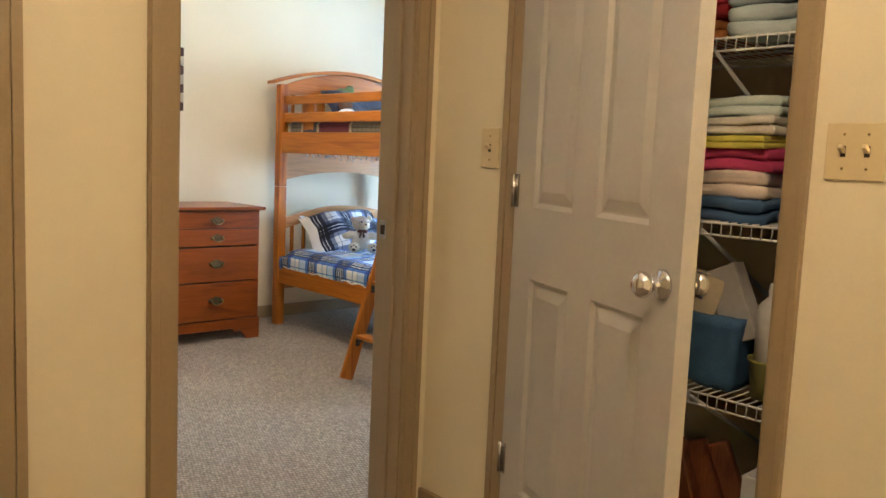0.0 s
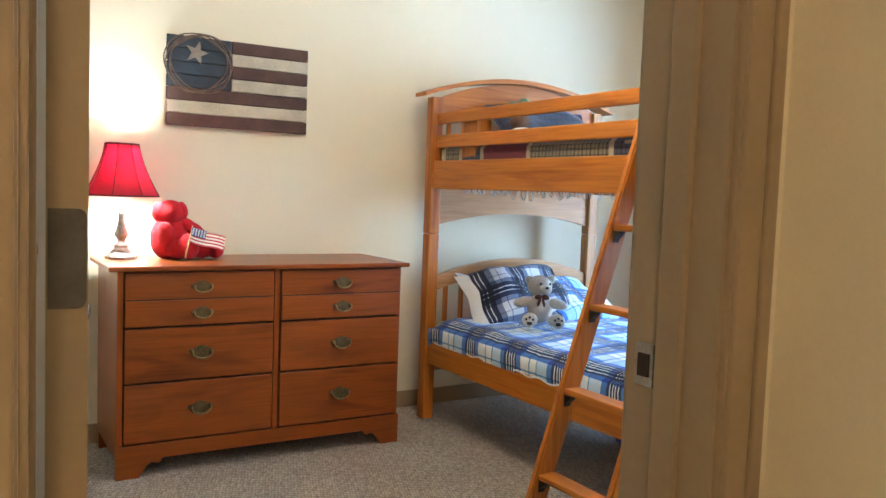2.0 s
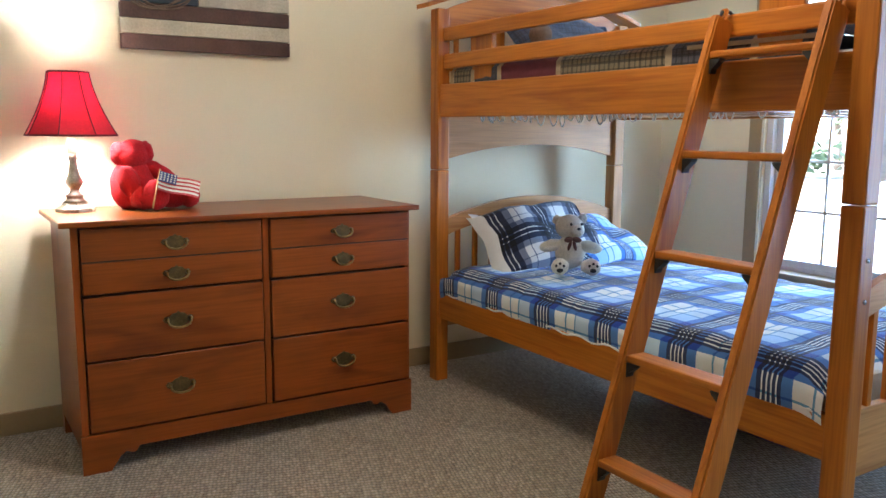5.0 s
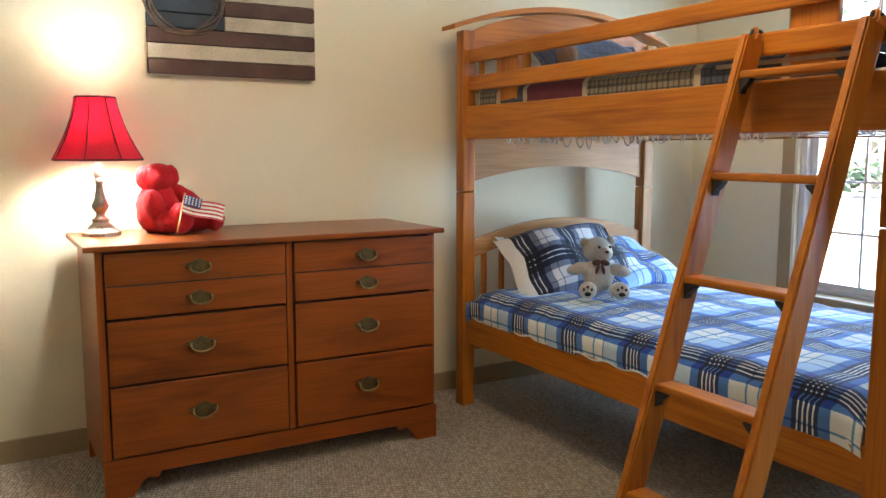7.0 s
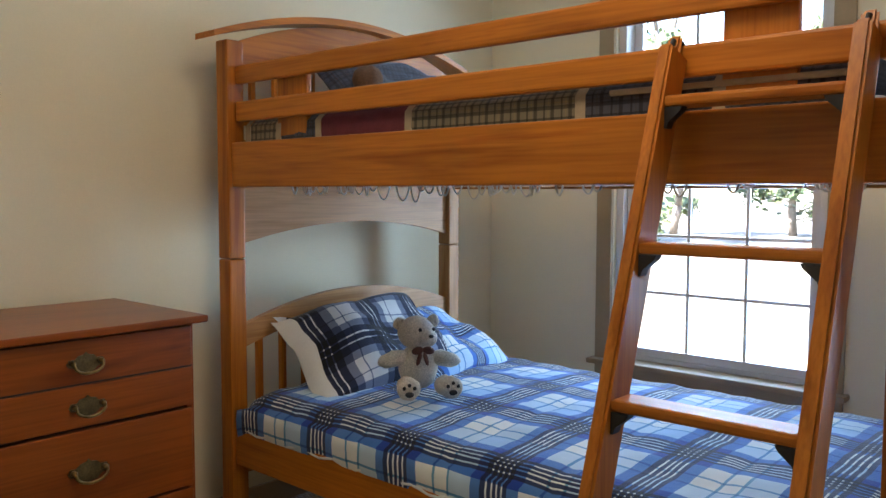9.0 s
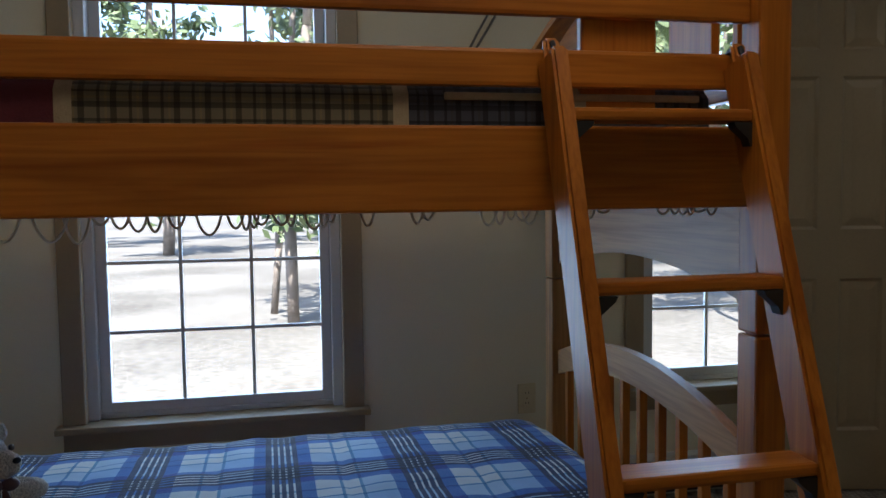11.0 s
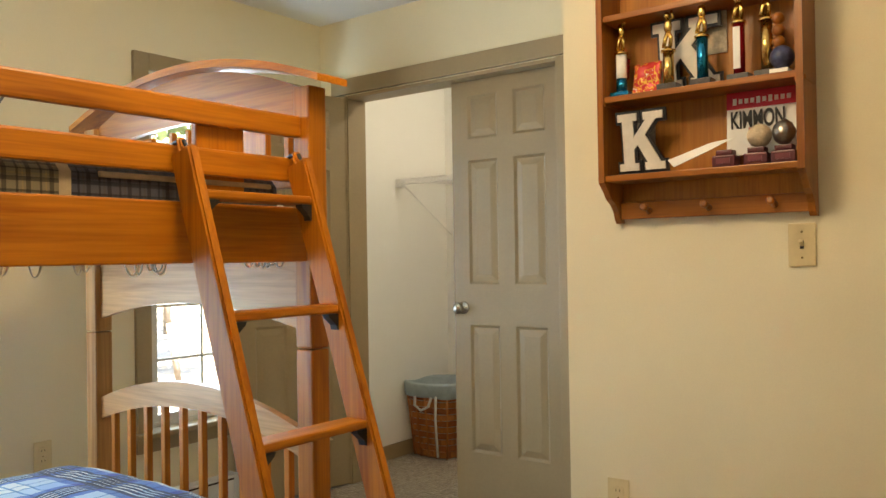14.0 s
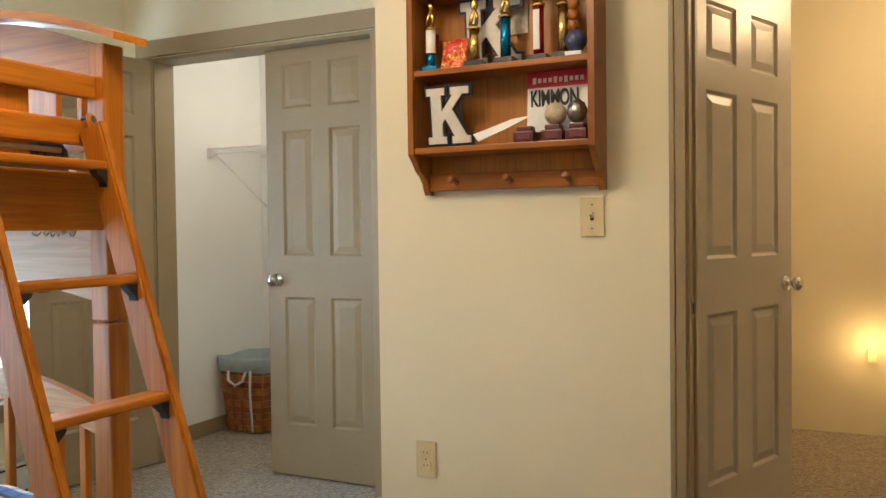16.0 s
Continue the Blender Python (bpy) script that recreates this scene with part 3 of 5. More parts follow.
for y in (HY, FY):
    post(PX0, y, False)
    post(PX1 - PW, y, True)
    ym = y + PW / 2
    xa, xb = PX0 + PW, PX1 - PW
    part("cap", prism_x(bmesh.new(), PX0 - 0.055, PX1 + 0.055, y - 0.022, y + PW + 0.022, arch(1.598, 1.705), arch(1.616, 1.727), 28), PINE[0], bunk)
    part("arched_panel", prism_x(bmesh.new(), xa, xb, ym - 0.011, ym + 0.011, arch(1.528, 1.565), arch(1.604, 1.704)), PINE[0], bunk)
    part("crossbar", B(xa, xb, ym - 0.012, ym + 0.012, 1.345, 1.405, 0.004), PINE[0], bunk)
    part("splat", B(xa + 0.13, xa + 0.30, ym - 0.009, ym + 0.009, 1.405, 1.54, 0.003), PINE[2], bunk)
    part("splat", B(xb - 0.30, xb - 0.13, ym - 0.009, ym + 0.009, 1.405, 1.54, 0.003), PINE[2], bunk)
    for x in (xa + 0.05, xa + 0.40, xa + 0.4825, xa + 0.565, xb - 0.05):
        part("upper_spindle", B(x - 0.009, x + 0.009, ym - 0.009, ym + 0.009, 1.405, 1.545, 0.003), PINE[2], bunk)
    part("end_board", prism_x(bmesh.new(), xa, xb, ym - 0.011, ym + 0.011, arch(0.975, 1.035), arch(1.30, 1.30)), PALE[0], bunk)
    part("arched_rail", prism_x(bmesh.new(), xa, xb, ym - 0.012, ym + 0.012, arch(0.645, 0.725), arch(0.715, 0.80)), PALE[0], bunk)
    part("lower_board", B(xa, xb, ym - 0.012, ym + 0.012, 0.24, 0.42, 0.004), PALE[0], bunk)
    for k in range(10):
        s = (k + 0.7) / 10.4
        x = xa + s * (xb - xa)
        top = 0.645 + 0.08 * (1 - (2 * s - 1) ** 2) + 0.012
        part("spindle", B(x - 0.010, x + 0.010, ym - 0.010, ym + 0.010, 0.42, top, 0.003), PINE[2], bunk)

R0, R1 = FY + PW, HY
for x, nm in ((PX0 + 0.012, "front"), (PX1 - 0.037, "back")):
    part("side_rail", B(x, x + 0.025, R0, R1, 1.152, 1.288, 0.005), PINE[1], bunk)
    part("side_rail", B(x, x + 0.025, R0, R1, 0.285, 0.405, 0.005), PINE[1], bunk)
part("guard_rail", B(PX0 + 0.028, PX0 + 0.050, R0, R1, 1.352, 1.413, 0.007), PINE[1], bunk)
part("guard_rail", B(PX0 + 0.028, PX0 + 0.050, R0, R1, 1.466, 1.522, 0.007), PINE[1], bunk)
for y in (4.90, 6.24):
    part("guard_upright", B(PX0 + 0.0505, PX0 + 0.070, y, y + 0.135, 1.30, 1.515, 0.004), PINE[2], bunk)
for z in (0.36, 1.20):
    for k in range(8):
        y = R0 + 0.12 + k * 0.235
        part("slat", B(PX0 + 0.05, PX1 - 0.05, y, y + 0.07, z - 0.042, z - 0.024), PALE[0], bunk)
for z in (0.70, 0.80, 1.44, 1.50):
    part("bolt", lathe(bmesh.new(), [(0.006, 0), (0.006, 0.004), (0.002, 0.005)], pose(PX0 + 0.03, FY, z, 90), 10), NICKEL, bunk)

# ladder
LAD = thing("bunk_ladder", (3.1, 4.94, 0), "honey pine ladder hooked on the bunk bed rail", "ladder")
SL = 0.330
LA = math.degrees(math.atan(SL))


def lad_x(z):
    return 3.354 - SL * (1.31 - z)


LZ0, LZ1 = 0.03, 1.425
for y in (5.105, 4.776):
    bm = bmesh.new()
    ln = (LZ1 - LZ0) / math.cos(radians(LA))
    m = Matrix.Translation(((lad_x(LZ0) + lad_x(LZ1)) / 2 + 0.029, y, (LZ0 + LZ1) / 2)) @ Matrix.Rotation(radians(LA), 4, "Y")
    box_m(bm, 0.072, 0.027, ln, m)
    top = [v for v in bm.verts if v.co.z > 1.2]
    bmesh.ops.bevel(bm, geom=[e for e in bm.edges if all(v in top for v in e.verts) and abs(e.verts[0].co.y - e.verts[1].co.y) > 0.01], offset=0.03, segments=4, affect="EDGES")
    bmesh.ops.bevel(bm, geom=list(bm.edges), offset=0.005, segments=2, affect="EDGES", clamp_overlap=True)
    for v in bm.verts:
        if v.co.z < 0.05:
            v.co.z = max(v.co.z, 0.0)
    part("ladder_rail", bm, PINE[2], LAD)
    bm = bmesh.new()
    tube(bm, [(3.385, y, 1.375), (3.41, y, 1.416), (3.44, y, 1.417), (3.454, y, 1.41), (3.456, y, 1.38)], 0.005)
    part("hook", bm, BLACKMETAL, LAD, "black metal hook")
for z in (1.31, 1.05, 0.79, 0.522, 0.255):
    x = lad_x(z)
    rung = part("rung", B(x - 0.004, x + 0.062, 4.789, 5.092, z - 0.020, z, 0.006), PINE[1], LAD)
    for y, s in ((5.092, -1), (4.788, 1)):
        bm = bmesh.new()
        outline(bm, [(0, 0), (0.034 * s, 0), (0.030 * s, -0.008), (0.009 * s, -0.026), (0.005 * s, -0.038), (0, -0.038)], Matrix.Translation((x + 0.02, y, z - 0.021)) @ Matrix.Rotation(radians(90), 4, "Z"), 0.022)
        part("bracket", bm, BLACKMETAL, rung, "black metal bracket")


def draped(x0, x1, y0, y1, top, low, swell, seed, nx=44, ny=90, r=0.05, lumps=0.006, quilt=0.0, ends=True):
    """Bedding over a mattress: rounded at both long sides, with uneven folds; uv runs over the cloth in metres."""
    bm = bmesh.new()
    uvl = bm.loops.layers.uv.new("UVMap")
    w, h = x1 - x0, top - low
    total = w + 2 * h
    grid = []
    for i in range(nx + 1):
        d = total * i / nx
        row = []
        for j in range(ny + 1):
            y = y0 + (y1 - y0) * j / ny
            e = min(y - y0, y1 - y)
            if d < h:
                x, z = x0, low + d
            elif d > h + w:
                x, z = x1, top - (d - h - w)
            else:
                x, z = x0 + d - h, top
            q = min(max((d - h) / w, 0), 1)
            z += swell * math.sin(math.pi * q) * (1 if h <= d <= h + w else 0)
            k = abs(d - h) if d < total / 2 else abs(d - h - w)
            if k < r:
                f = (1 - k / r) ** 2 * r * 0.55
                z -= f * (1 if h <= d <= h + w else 0.6)
                x += f * (0.8 if d < total / 2 else -0.8)
            if ends and e < 0.09:
                z -= (1 - e / 0.09) ** 2 * 0.06 * (1 if h < d < h + w else 0.3)
            p = Vector((x * 5, y * 5, z * 5 + seed))
            bump = lumps * (noise.noise(p) + 0.6 * noise.noise(p * 2.7) + 0.35 * noise.noise(p * 6.1))
            if quilt:
                bump += quilt * (abs(math.sin(d * 21)) ** 0.5 * abs(math.sin(y * 21)) ** 0.5)
            row.append((bm.verts.new((x - (bump if d < h else 0), y, z + (bump if h <= d <= h + w else 0))), (d, y - y0)))
        grid.append(row)
    for i in range(nx):
        for j in range(ny):
            q = (grid[i][j], grid[i + 1][j], grid[i + 1][j + 1], grid[i][j + 1])
            f = bm.faces.new([a[0] for a in q])
            f.smooth = True
            for lp, a in zip(f.loops, q):
                lp[uvl].uv = a[1]
    return bm


# bedding, lower bunk
MATTRESS = paint("mattress_ticking", (0.70, 0.69, 0.66), 0.9, 0.04, 6, 200, 0.1)
solid("mattress", B(PX0 + 0.05, PX1 - 0.05, R0 + 0.01, R1 - 0.01, 0.345, 0.485, 0.03, 3), MATTRESS, "white mattress of the lower bunk under a comforter", "mattress")
cmf = thing("comforter", (3.95, 5.64, 0.5), "blue and white plaid quilted comforter on the lower bunk", "comforter")
part("cover", draped(PX0 + 0.012, PX1 - 0.01, R0 + 0.012, R1 - 0.012, 0.508, 0.392, 0.02, 3.0, quilt=0.006), COMFORTER, cmf)
part("hem", tube(bmesh.new(), [(PX0 + 0.016, R0 + 0.02 + k * (R1 - R0 - 0.04) / 60, 0.40 + 0.006 * math.sin(k * 1.3)) for k in range(61)], 0.006, 6), COMFORTER, cmf, "stitched cloth hem")


def pillow(name, m, w, h, t, material, label, cuff=False):
    bm = bmesh.new()
    uvl = bm.loops.layers.uv.new("UVMap")
    n = 22
    sheets = []
    for s in (1, -1):
        g = []
        for i in range(n + 1):
            row = []
            for j in range(n + 1):
                u, v = 2 * i / n - 1, 2 * j / n - 1
                k = max(0.0, (1 - abs(u) ** 3.0) * (1 - abs(v) ** 3.0)) ** 0.55
                pinch = 1 - 0.07 * (1 - abs(v) ** 2) * abs(u) ** 4
                pinch2 = 1 - 0.07 * (1 - abs(u) ** 2) * abs(v) ** 4
                p = Vector((u * w / 2 * pinch, v * h / 2 * pinch2, s * t / 2 * k))
                p += Vector((0.016, 0.016, 0.030)) * noise.noise(Vector((u * 1.6 + w * 9, v * 1.6, s * 1.5 + h * 7))) + Vector((0, 0, 0.012)) * noise.noise(Vector((u * 5, v * 5, s * 2))) * k
                row.append((bm.verts.new(m @ p), (u * w * 0.62 + 0.11, v * h * 0.62 + 0.14)))
            g.append(row)
        sheets.append(g)
        for i in range(n):
            for j in range(n):
                q = (g[i][j], g[i + 1][j], g[i + 1][j + 1], g[i][j + 1])
                f = bm.faces.new([a[0] for a in q])
                f.smooth = True
                f.material_index = int(cuff and i < 2)
                for lp, a in zip(f.loops, q):
                    lp[uvl].uv = a[1]
    bmesh.ops.remove_doubles(bm, verts=bm.verts, dist=0.0008)
    return solid(name, bm, material, label, "pillow")


SATIN = paint("white_pillow_cloth", (0.75, 0.75, 0.74), 0.8, 0.05, 9, 200, 0.2)
pillow("pillow", pose(3.835, 6.375, 0.612, 40, -4, -8), 0.56, 0.39, 0.19, [PILLOWCLOTH, SATIN], "blue and white plaid pillow with white cuff against the headboard", True)
pillow("pillow", pose(4.13, 6.35, 0.580, 28, 3, 8), 0.56, 0.40, 0.16, COMFORTER, "plaid pillow in blue lying by the headboard")


# blue storage box pushed under the bunk
sbin = thing("storage_box", (4.22, 5.55, 0), "deep blue plastic storage box under the lower bunk", "box")
bm = bmesh.new()
lo = box(bm, 4.05, 4.40, 5.25, 5.86, 0.0, 0.15, 0.02, 3)
part("body", bm, paint("blue_plastic", (0.02, 0.05, 0.34), 0.35, 0.1, 8, 90, 0.05), sbin)
part("lid", B(4.035, 4.415, 5.235, 5.875, 0.15, 0.172, 0.006), paint("blue_lid", (0.03, 0.07, 0.40), 0.35, 0.1, 8, 90, 0.05), sbin)
part("sticker", B(4.046, 4.052, 5.66, 5.78, 0.04, 0.10), paint("yellow_sticker", (0.60, 0.45, 0.12), 0.6), sbin, "yellow paper sticker")


# ---- plush bears ----
def white_bear():
    """A seated bear that looks along its own -y, its head turned a little."""
    bm = bmesh.new()
    m = pose(3.745, 6.075, 0.548, 0, 0, -40)

    def puff(x, y, z, r, rot=(0, 0, 0), **k):
        q = m @ Vector((x, y, z))
        blob(bm, q, r, (rot[0], rot[1], rot[2] - 40), **k)
    puff(0.004, 0.0, 0.068, (0.060, 0.052, 0.070), rough=0.004)
    puff(-0.002, -0.006, 0.172, (0.056, 0.050, 0.049), rough=0.004)
    puff(0.026, -0.045, 0.160, (0.031, 0.030, 0.025), rough=0.003)
    puff(-0.050, 0.004, 0.196, (0.020, 0.014, 0.021), rough=0.003)
    puff(0.050, 0.004, 0.204, (0.018, 0.014, 0.020), rough=0.003)
    puff(-0.072, -0.018, 0.094, (0.050, 0.024, 0.024), (0, -12, 8), rough=0.004)
    puff(0.080, -0.016, 0.092, (0.050, 0.024, 0.024), (0, 10, -8), rough=0.004)
    puff(-0.034, -0.066, 0.022, (0.030, 0.062, 0.027), (0, 0, 6), rough=0.004)
    puff(0.076, -0.058, 0.022, (0.030, 0.060, 0.027), (0, 0, -14), rough=0.004)
    puff(-0.036, -0.118, 0.026, (0.034, 0.018, 0.033), rough=0.003)
    puff(0.088, -0.106, 0.026, (0.034, 0.018, 0.033), (0, 0, -14), rough=0.003)
    puff(0.034, -0.074, 0.170, (0.008, 0.006, 0.006), sub=2, mat=1)
    for ex, ey in ((0.004, -0.054), (0.046, -0.042)):
        puff(ex, ey, 0.186, (0.0055, 0.0055, 0.0060), sub=2, mat=1)
    for px, py in ((-0.036, -0.136), (0.092, -0.124)):
        puff(px, py, 0.014, (0.013, 0.004, 0.009), sub=2, mat=1)
        for d, u in ((-0.015, 0.032), (0, 0.041), (0.015, 0.032)):
            puff(px + d, py + 0.001, u, (0.0055, 0.0045, 0.0060), sub=2, mat=1)
    for k in (-1, 1):
        puff(0.012 + k * 0.016, -0.060, 0.126, (0.019, 0.007, 0.012), (0, k * 12, 0), sub=2, mat=2)
        puff(0.010 + k * 0.010, -0.062, 0.102, (0.007, 0.004, 0.022), (0, k * -16, 0), sub=2, mat=2)
    return solid("teddy_bear", bm, [WHITEFUR, BLACK, paint("brown_ribbon", (0.10, 0.03, 0.02), 0.5)], "white plush bear with brown bow on the comforter", "toy")


white_bear()


def red_bear():
    bm = bmesh.new()
    z = 0.816
    blob(bm, (2.190, 6.625, z + 0.098), (0.084, 0.078, 0.104), (0, 10, 0), rough=0.005)
    blob(bm, (2.188, 6.605, z + 0.210), (0.070, 0.058, 0.056), rough=0.005)
    blob(bm, (2.140, 6.605, z + 0.214), (0.032, 0.040, 0.046), rough=0.005)
    blob(bm, (2.236, 6.605, z + 0.216), (0.032, 0.040, 0.044), rough=0.005)
    blob(bm, (2.215, 6.565, z + 0.045), (0.050, 0.090, 0.044), (0, 0, 20), rough=0.005)
    blob(bm, (2.252, 6.515, z + 0.060), (0.049, 0.034, 0.059), rough=0.005)
    blob(bm, (2.325, 6.61, z + 0.046), (0.105, 0.052, 0.045), (0, 0, -8), rough=0.005)
    blob(bm, (2.395, 6.585, z + 0.050), (0.042, 0.045, 0.050), rough=0.005)
    blob(bm, (2.165, 6.56, z + 0.105), (0.040, 0.042, 0.075), (25, -22, 0), rough=0.005)
    blob(bm, (2.200, 6.54, z + 0.050), (0.034, 0.034, 0.042), rough=0.005)
    blob(bm, (2.280, 6.605, z + 0.145), (0.080, 0.034, 0.030), (0, 28, -8), rough=0.005)
    bmesh.ops.scale(bm, vec=(0.90, 0.94, 0.92), space=Matrix.Translation((-2.20, -6.6, -z)), verts=bm.verts)
    return solid("teddy_bear", bm, REDFUR, "bright red plush bear sitting on the dresser", "toy")


red_bear()


# ---- small flag that the red bear holds ----
def hand_flag():
    ob = thing("hand_flag", (2.25, 6.54, 0.93), "small striped paper flag on a stick", "flag")
    m = pose(2.262, 6.525, 0.950, -40, 17, -8)
    rd, wh, bl = paint("flag_red", (0.45, 0.05, 0.06), 0.8), paint("flag_white", (0.72, 0.68, 0.62), 0.8), paint("flag_blue", (0.06, 0.07, 0.20), 0.8)
    for k in range(9):
        bm = bmesh.new()
        z0 = -0.075 * k / 9
        pts = [(x, 0.006 * math.sin(x * 40) - 0.03 * x) for x in [0.14 * q / 8 for q in range(9)]]
        va = [bm.verts.new(m @ Vector((x, y, z0))) for x, y in pts]
        vb = [bm.verts.new(m @ Vector((x, y, z0 - 0.075 / 9))) for x, y in pts]
        for i in range(8):
            bm.faces.new((va[i], va[i + 1], vb[i + 1], vb[i]))
        part("stripe", bm, rd if k % 2 == 0 else wh, ob)
    bm = bmesh.new()
    box_m(bm, 0.06, 0.003, 0.042, m @ pose(0.03, -0.004, -0.02))
    canton = part("canton", bm, bl, ob)
    bm = bmesh.new()
    for i in range(5):
        for j in range(4):
            box_m(bm, 0.005, 0.002, 0.005, m @ pose(0.007 + i * 0.0115, -0.0062, -0.006 - j * 0.0095, 0, 45))
    part("stars", bm, wh, canton)
    bm = bmesh.new()
    tube(bm, [m @ Vector((0, 0, 0.012)), m @ Vector((0, 0, -0.16))], 0.003)
    part("stick", bm, PALE[2], ob)


hand_flag()


# ---- dresser ----
DX0, DX1, DY0, DY1 = 1.935, 3.13, 6.30, 6.775
dresser = thing("dresser", (2.53, 6.54, 0), "brown maple dresser with six drawer fronts and brass pulls", "dresser")
part("top", B(DX0 - 0.035, DX1 + 0.03, DY0 - 0.03, DY1 + 0.005, 0.797, 0.816, 0.006, 3), MAPLE[0], dresser)
part("side_panel", B(DX0, DX0 + 0.02, DY0 + 0.002, DY1, 0.07, 0.797, 0.002), MAPLE[2], dresser)
part("side_panel", B(DX1 - 0.02, DX1, DY0 + 0.002, DY1, 0.07, 0.797, 0.002), MAPLE[2], dresser)
part("back_panel", B(DX0 + 0.02, DX1 - 0.02, DY1 - 0.012, DY1 - 0.002, 0.09, 0.797), MAPLE[0], dresser)
part("carcass", B(DX0 + 0.02, DX1 - 0.02, DY0 + 0.018, DY1 - 0.02, 0.10, 0.795), DARKGAP, dresser)
part("front_stile", B(DX0, DX0 + 0.022, DY0, DY0 + 0.02, 0.115, 0.797, 0.002), MAPLE[2], dresser)
part("front_stile", B(2.546, 2.568, DY0 + 0.002, DY0 + 0.02, 0.115, 0.797, 0.002), MAPLE[2], dresser)
part("front_stile", B(DX1 - 0.006, DX1, DY0, DY0 + 0.02, 0.115, 0.797, 0.001), MAPLE[2], dresser)


def bracket_base(x0, x1, y0, y1):
    """The base board with its cut-out between two bracket feet."""
    L = x1 - x0
    pts = [(0, 0), (0.085, 0), (0.115, 0.045), (0.135, 0.058), (0.150, 0.050), (0.165, 0.052), (0.175, 0.07),
           (L - 0.175, 0.07), (L - 0.165, 0.052), (L - 0.150, 0.050), (L - 0.135, 0.058), (L - 0.115, 0.045), (L - 0.085, 0), (L, 0), (L, 0.128), (0, 0.128)]
    return outline(bmesh.new(), pts, Matrix.Translation((x0, y0, 0)), y1 - y0)


part("base", bracket_base(DX0 - 0.004, DX1 + 0.004, DY0 - 0.010, DY0 + 0.014), MAPLE[0], dresser)
part("rear_foot", B(DX0, DX0 + 0.05, DY1 - 0.05, DY1, 0, 0.075), MAPLE[2], dresser)
part("rear_foot", B(DX1 - 0.05, DX1, DY1 - 0.05, DY1, 0, 0.075), MAPLE[2], dresser)


def pull(parent, x, y, z, s=1.0):
    bm = bmesh.new()
    pts = []
    for a, b in ((-0.046, 0.004), (-0.040, 0.014), (-0.026, 0.014), (-0.018, 0.022), (-0.006, 0.024), (0, 0.030), (0.006, 0.024), (0.018, 0.022), (0.026, 0.014), (0.040, 0.014), (0.046, 0.004),
                 (0.040, -0.004), (0.028, -0.006), (0.018, -0.016), (0, -0.020), (-0.018, -0.016), (-0.028, -0.006), (-0.040, -0.004)):
        pts.append((a * s, b * s))
    outline(bm, pts, Matrix.Translation((x, y - 0.003, z)), 0.003)
    hp = part("pull", bm, DULLBRASS, parent, "aged brass plate with drop handle")
    bm = bmesh.new()
    bail = [(x - 0.034 * s, y - 0.012, z + 0.006 * s)] + [(x + 0.034 * s * math.cos(a), y - 0.020, z + 0.002 - 0.020 * s * math.sin(a)) for a in [math.pi - k * math.pi / 10 for k in range(11)]] + [(x + 0.034 * s, y - 0.012, z + 0.006 * s)]
    tube(bm, bail, 0.0034 * s, 8)
    for d in (-1, 1):
        lathe(bm, [(0.007 * s, 0), (0.006 * s, 0.012), (0.003, 0.016)], pose(x + d * 0.034 * s, y - 0.001, z + 0.006 * s, 90), 12)
    part("bail", bm, BRASS, hp)


for x0, x1 in ((DX0 + 0.026, 2.540), (2.573, DX1 - 0.009)):
    xm = (x0 + x1) / 2 - 0.003
    for z0, z1, handles in ((0.582, 0.790, (0.737, 0.635)), (0.368, 0.574, (0.478,)), (0.134, 0.361, (0.256,))):
        dr = part("drawer", B(x0, x1, DY0 - 0.008, DY0 + 0.016, z0, z1, 0.004, 3), MAPLE[0], dresser)
        if len(handles) == 2:
            part("drawer_divide", B(x0 + 0.001, x1 - 0.001, DY0 - 0.0095, DY0 - 0.006, 0.684, 0.688), DARKGAP, dr)
            part("drawer_lower_face", B(x0 + 0.002, x1 - 0.002, DY0 - 0.012, DY0 - 0.006, z0 + 0.002, 0.683, 0.003), MAPLE[0], dr)
        for h in handles:
            pull(dr, xm, DY0 - 0.008 - (0.004 if h == 0.635 else 0), h - 0.006, 1.0 if len(handles) == 2 else 1.10)


# ---- table lamp ----
tl = thing("table_lamp", (2.0, 6.62, 0.816), "pewter table lamp with a lit red shade", "table lamp")
bm = bmesh.new()
lathe(bm, [(0.056, 0), (0.056, 0.012), (0.052, 0.016), (0.040, 0.024), (0.034, 0.034)], pose(2.0, 6.62, 0.816) @ Matrix.Diagonal((1.15, 1.15, 1, 1)), 8, False)
lathe(bm, [(0.034, 0.032), (0.024, 0.042), (0.022, 0.052), (0.026, 0.055), (0.016, 0.062), (0.012, 0.072), (0.014, 0.080), (0.022, 0.094), (0.024, 0.102), (0.016, 0.125), (0.0105, 0.155), (0.009, 0.175), (0.013, 0.180), (0.010, 0.186), (0.012, 0.200)], pose(2.0, 6.62, 0.816) @ Matrix.Diagonal((1.22, 1.22, 1, 1)), 24)
part("base", bm, PEWTER, tl, "turned pewter base")
bm = bmesh.new()
lathe(bm, [(0.016, 0.20), (0.017, 0.23), (0.008, 0.245)], pose(2.0, 6.62, 0.816), 16)
part("socket", bm, WHITE, tl)
bm = bmesh.new()
n6 = 8
rings = []
for k in range(13):
    s = k / 12
    r = 0.066 + (0.148 - 0.066) * (s ** 1.7 * 0.75 + s * 0.25)
    z = 1.283 - s * 0.208
    rings.append([bm.verts.new((2.0 + r * math.cos(a), 6.62 + r * math.sin(a), z)) for a in [math.tau * (q + 0.5) / n6 for q in range(n6)]])
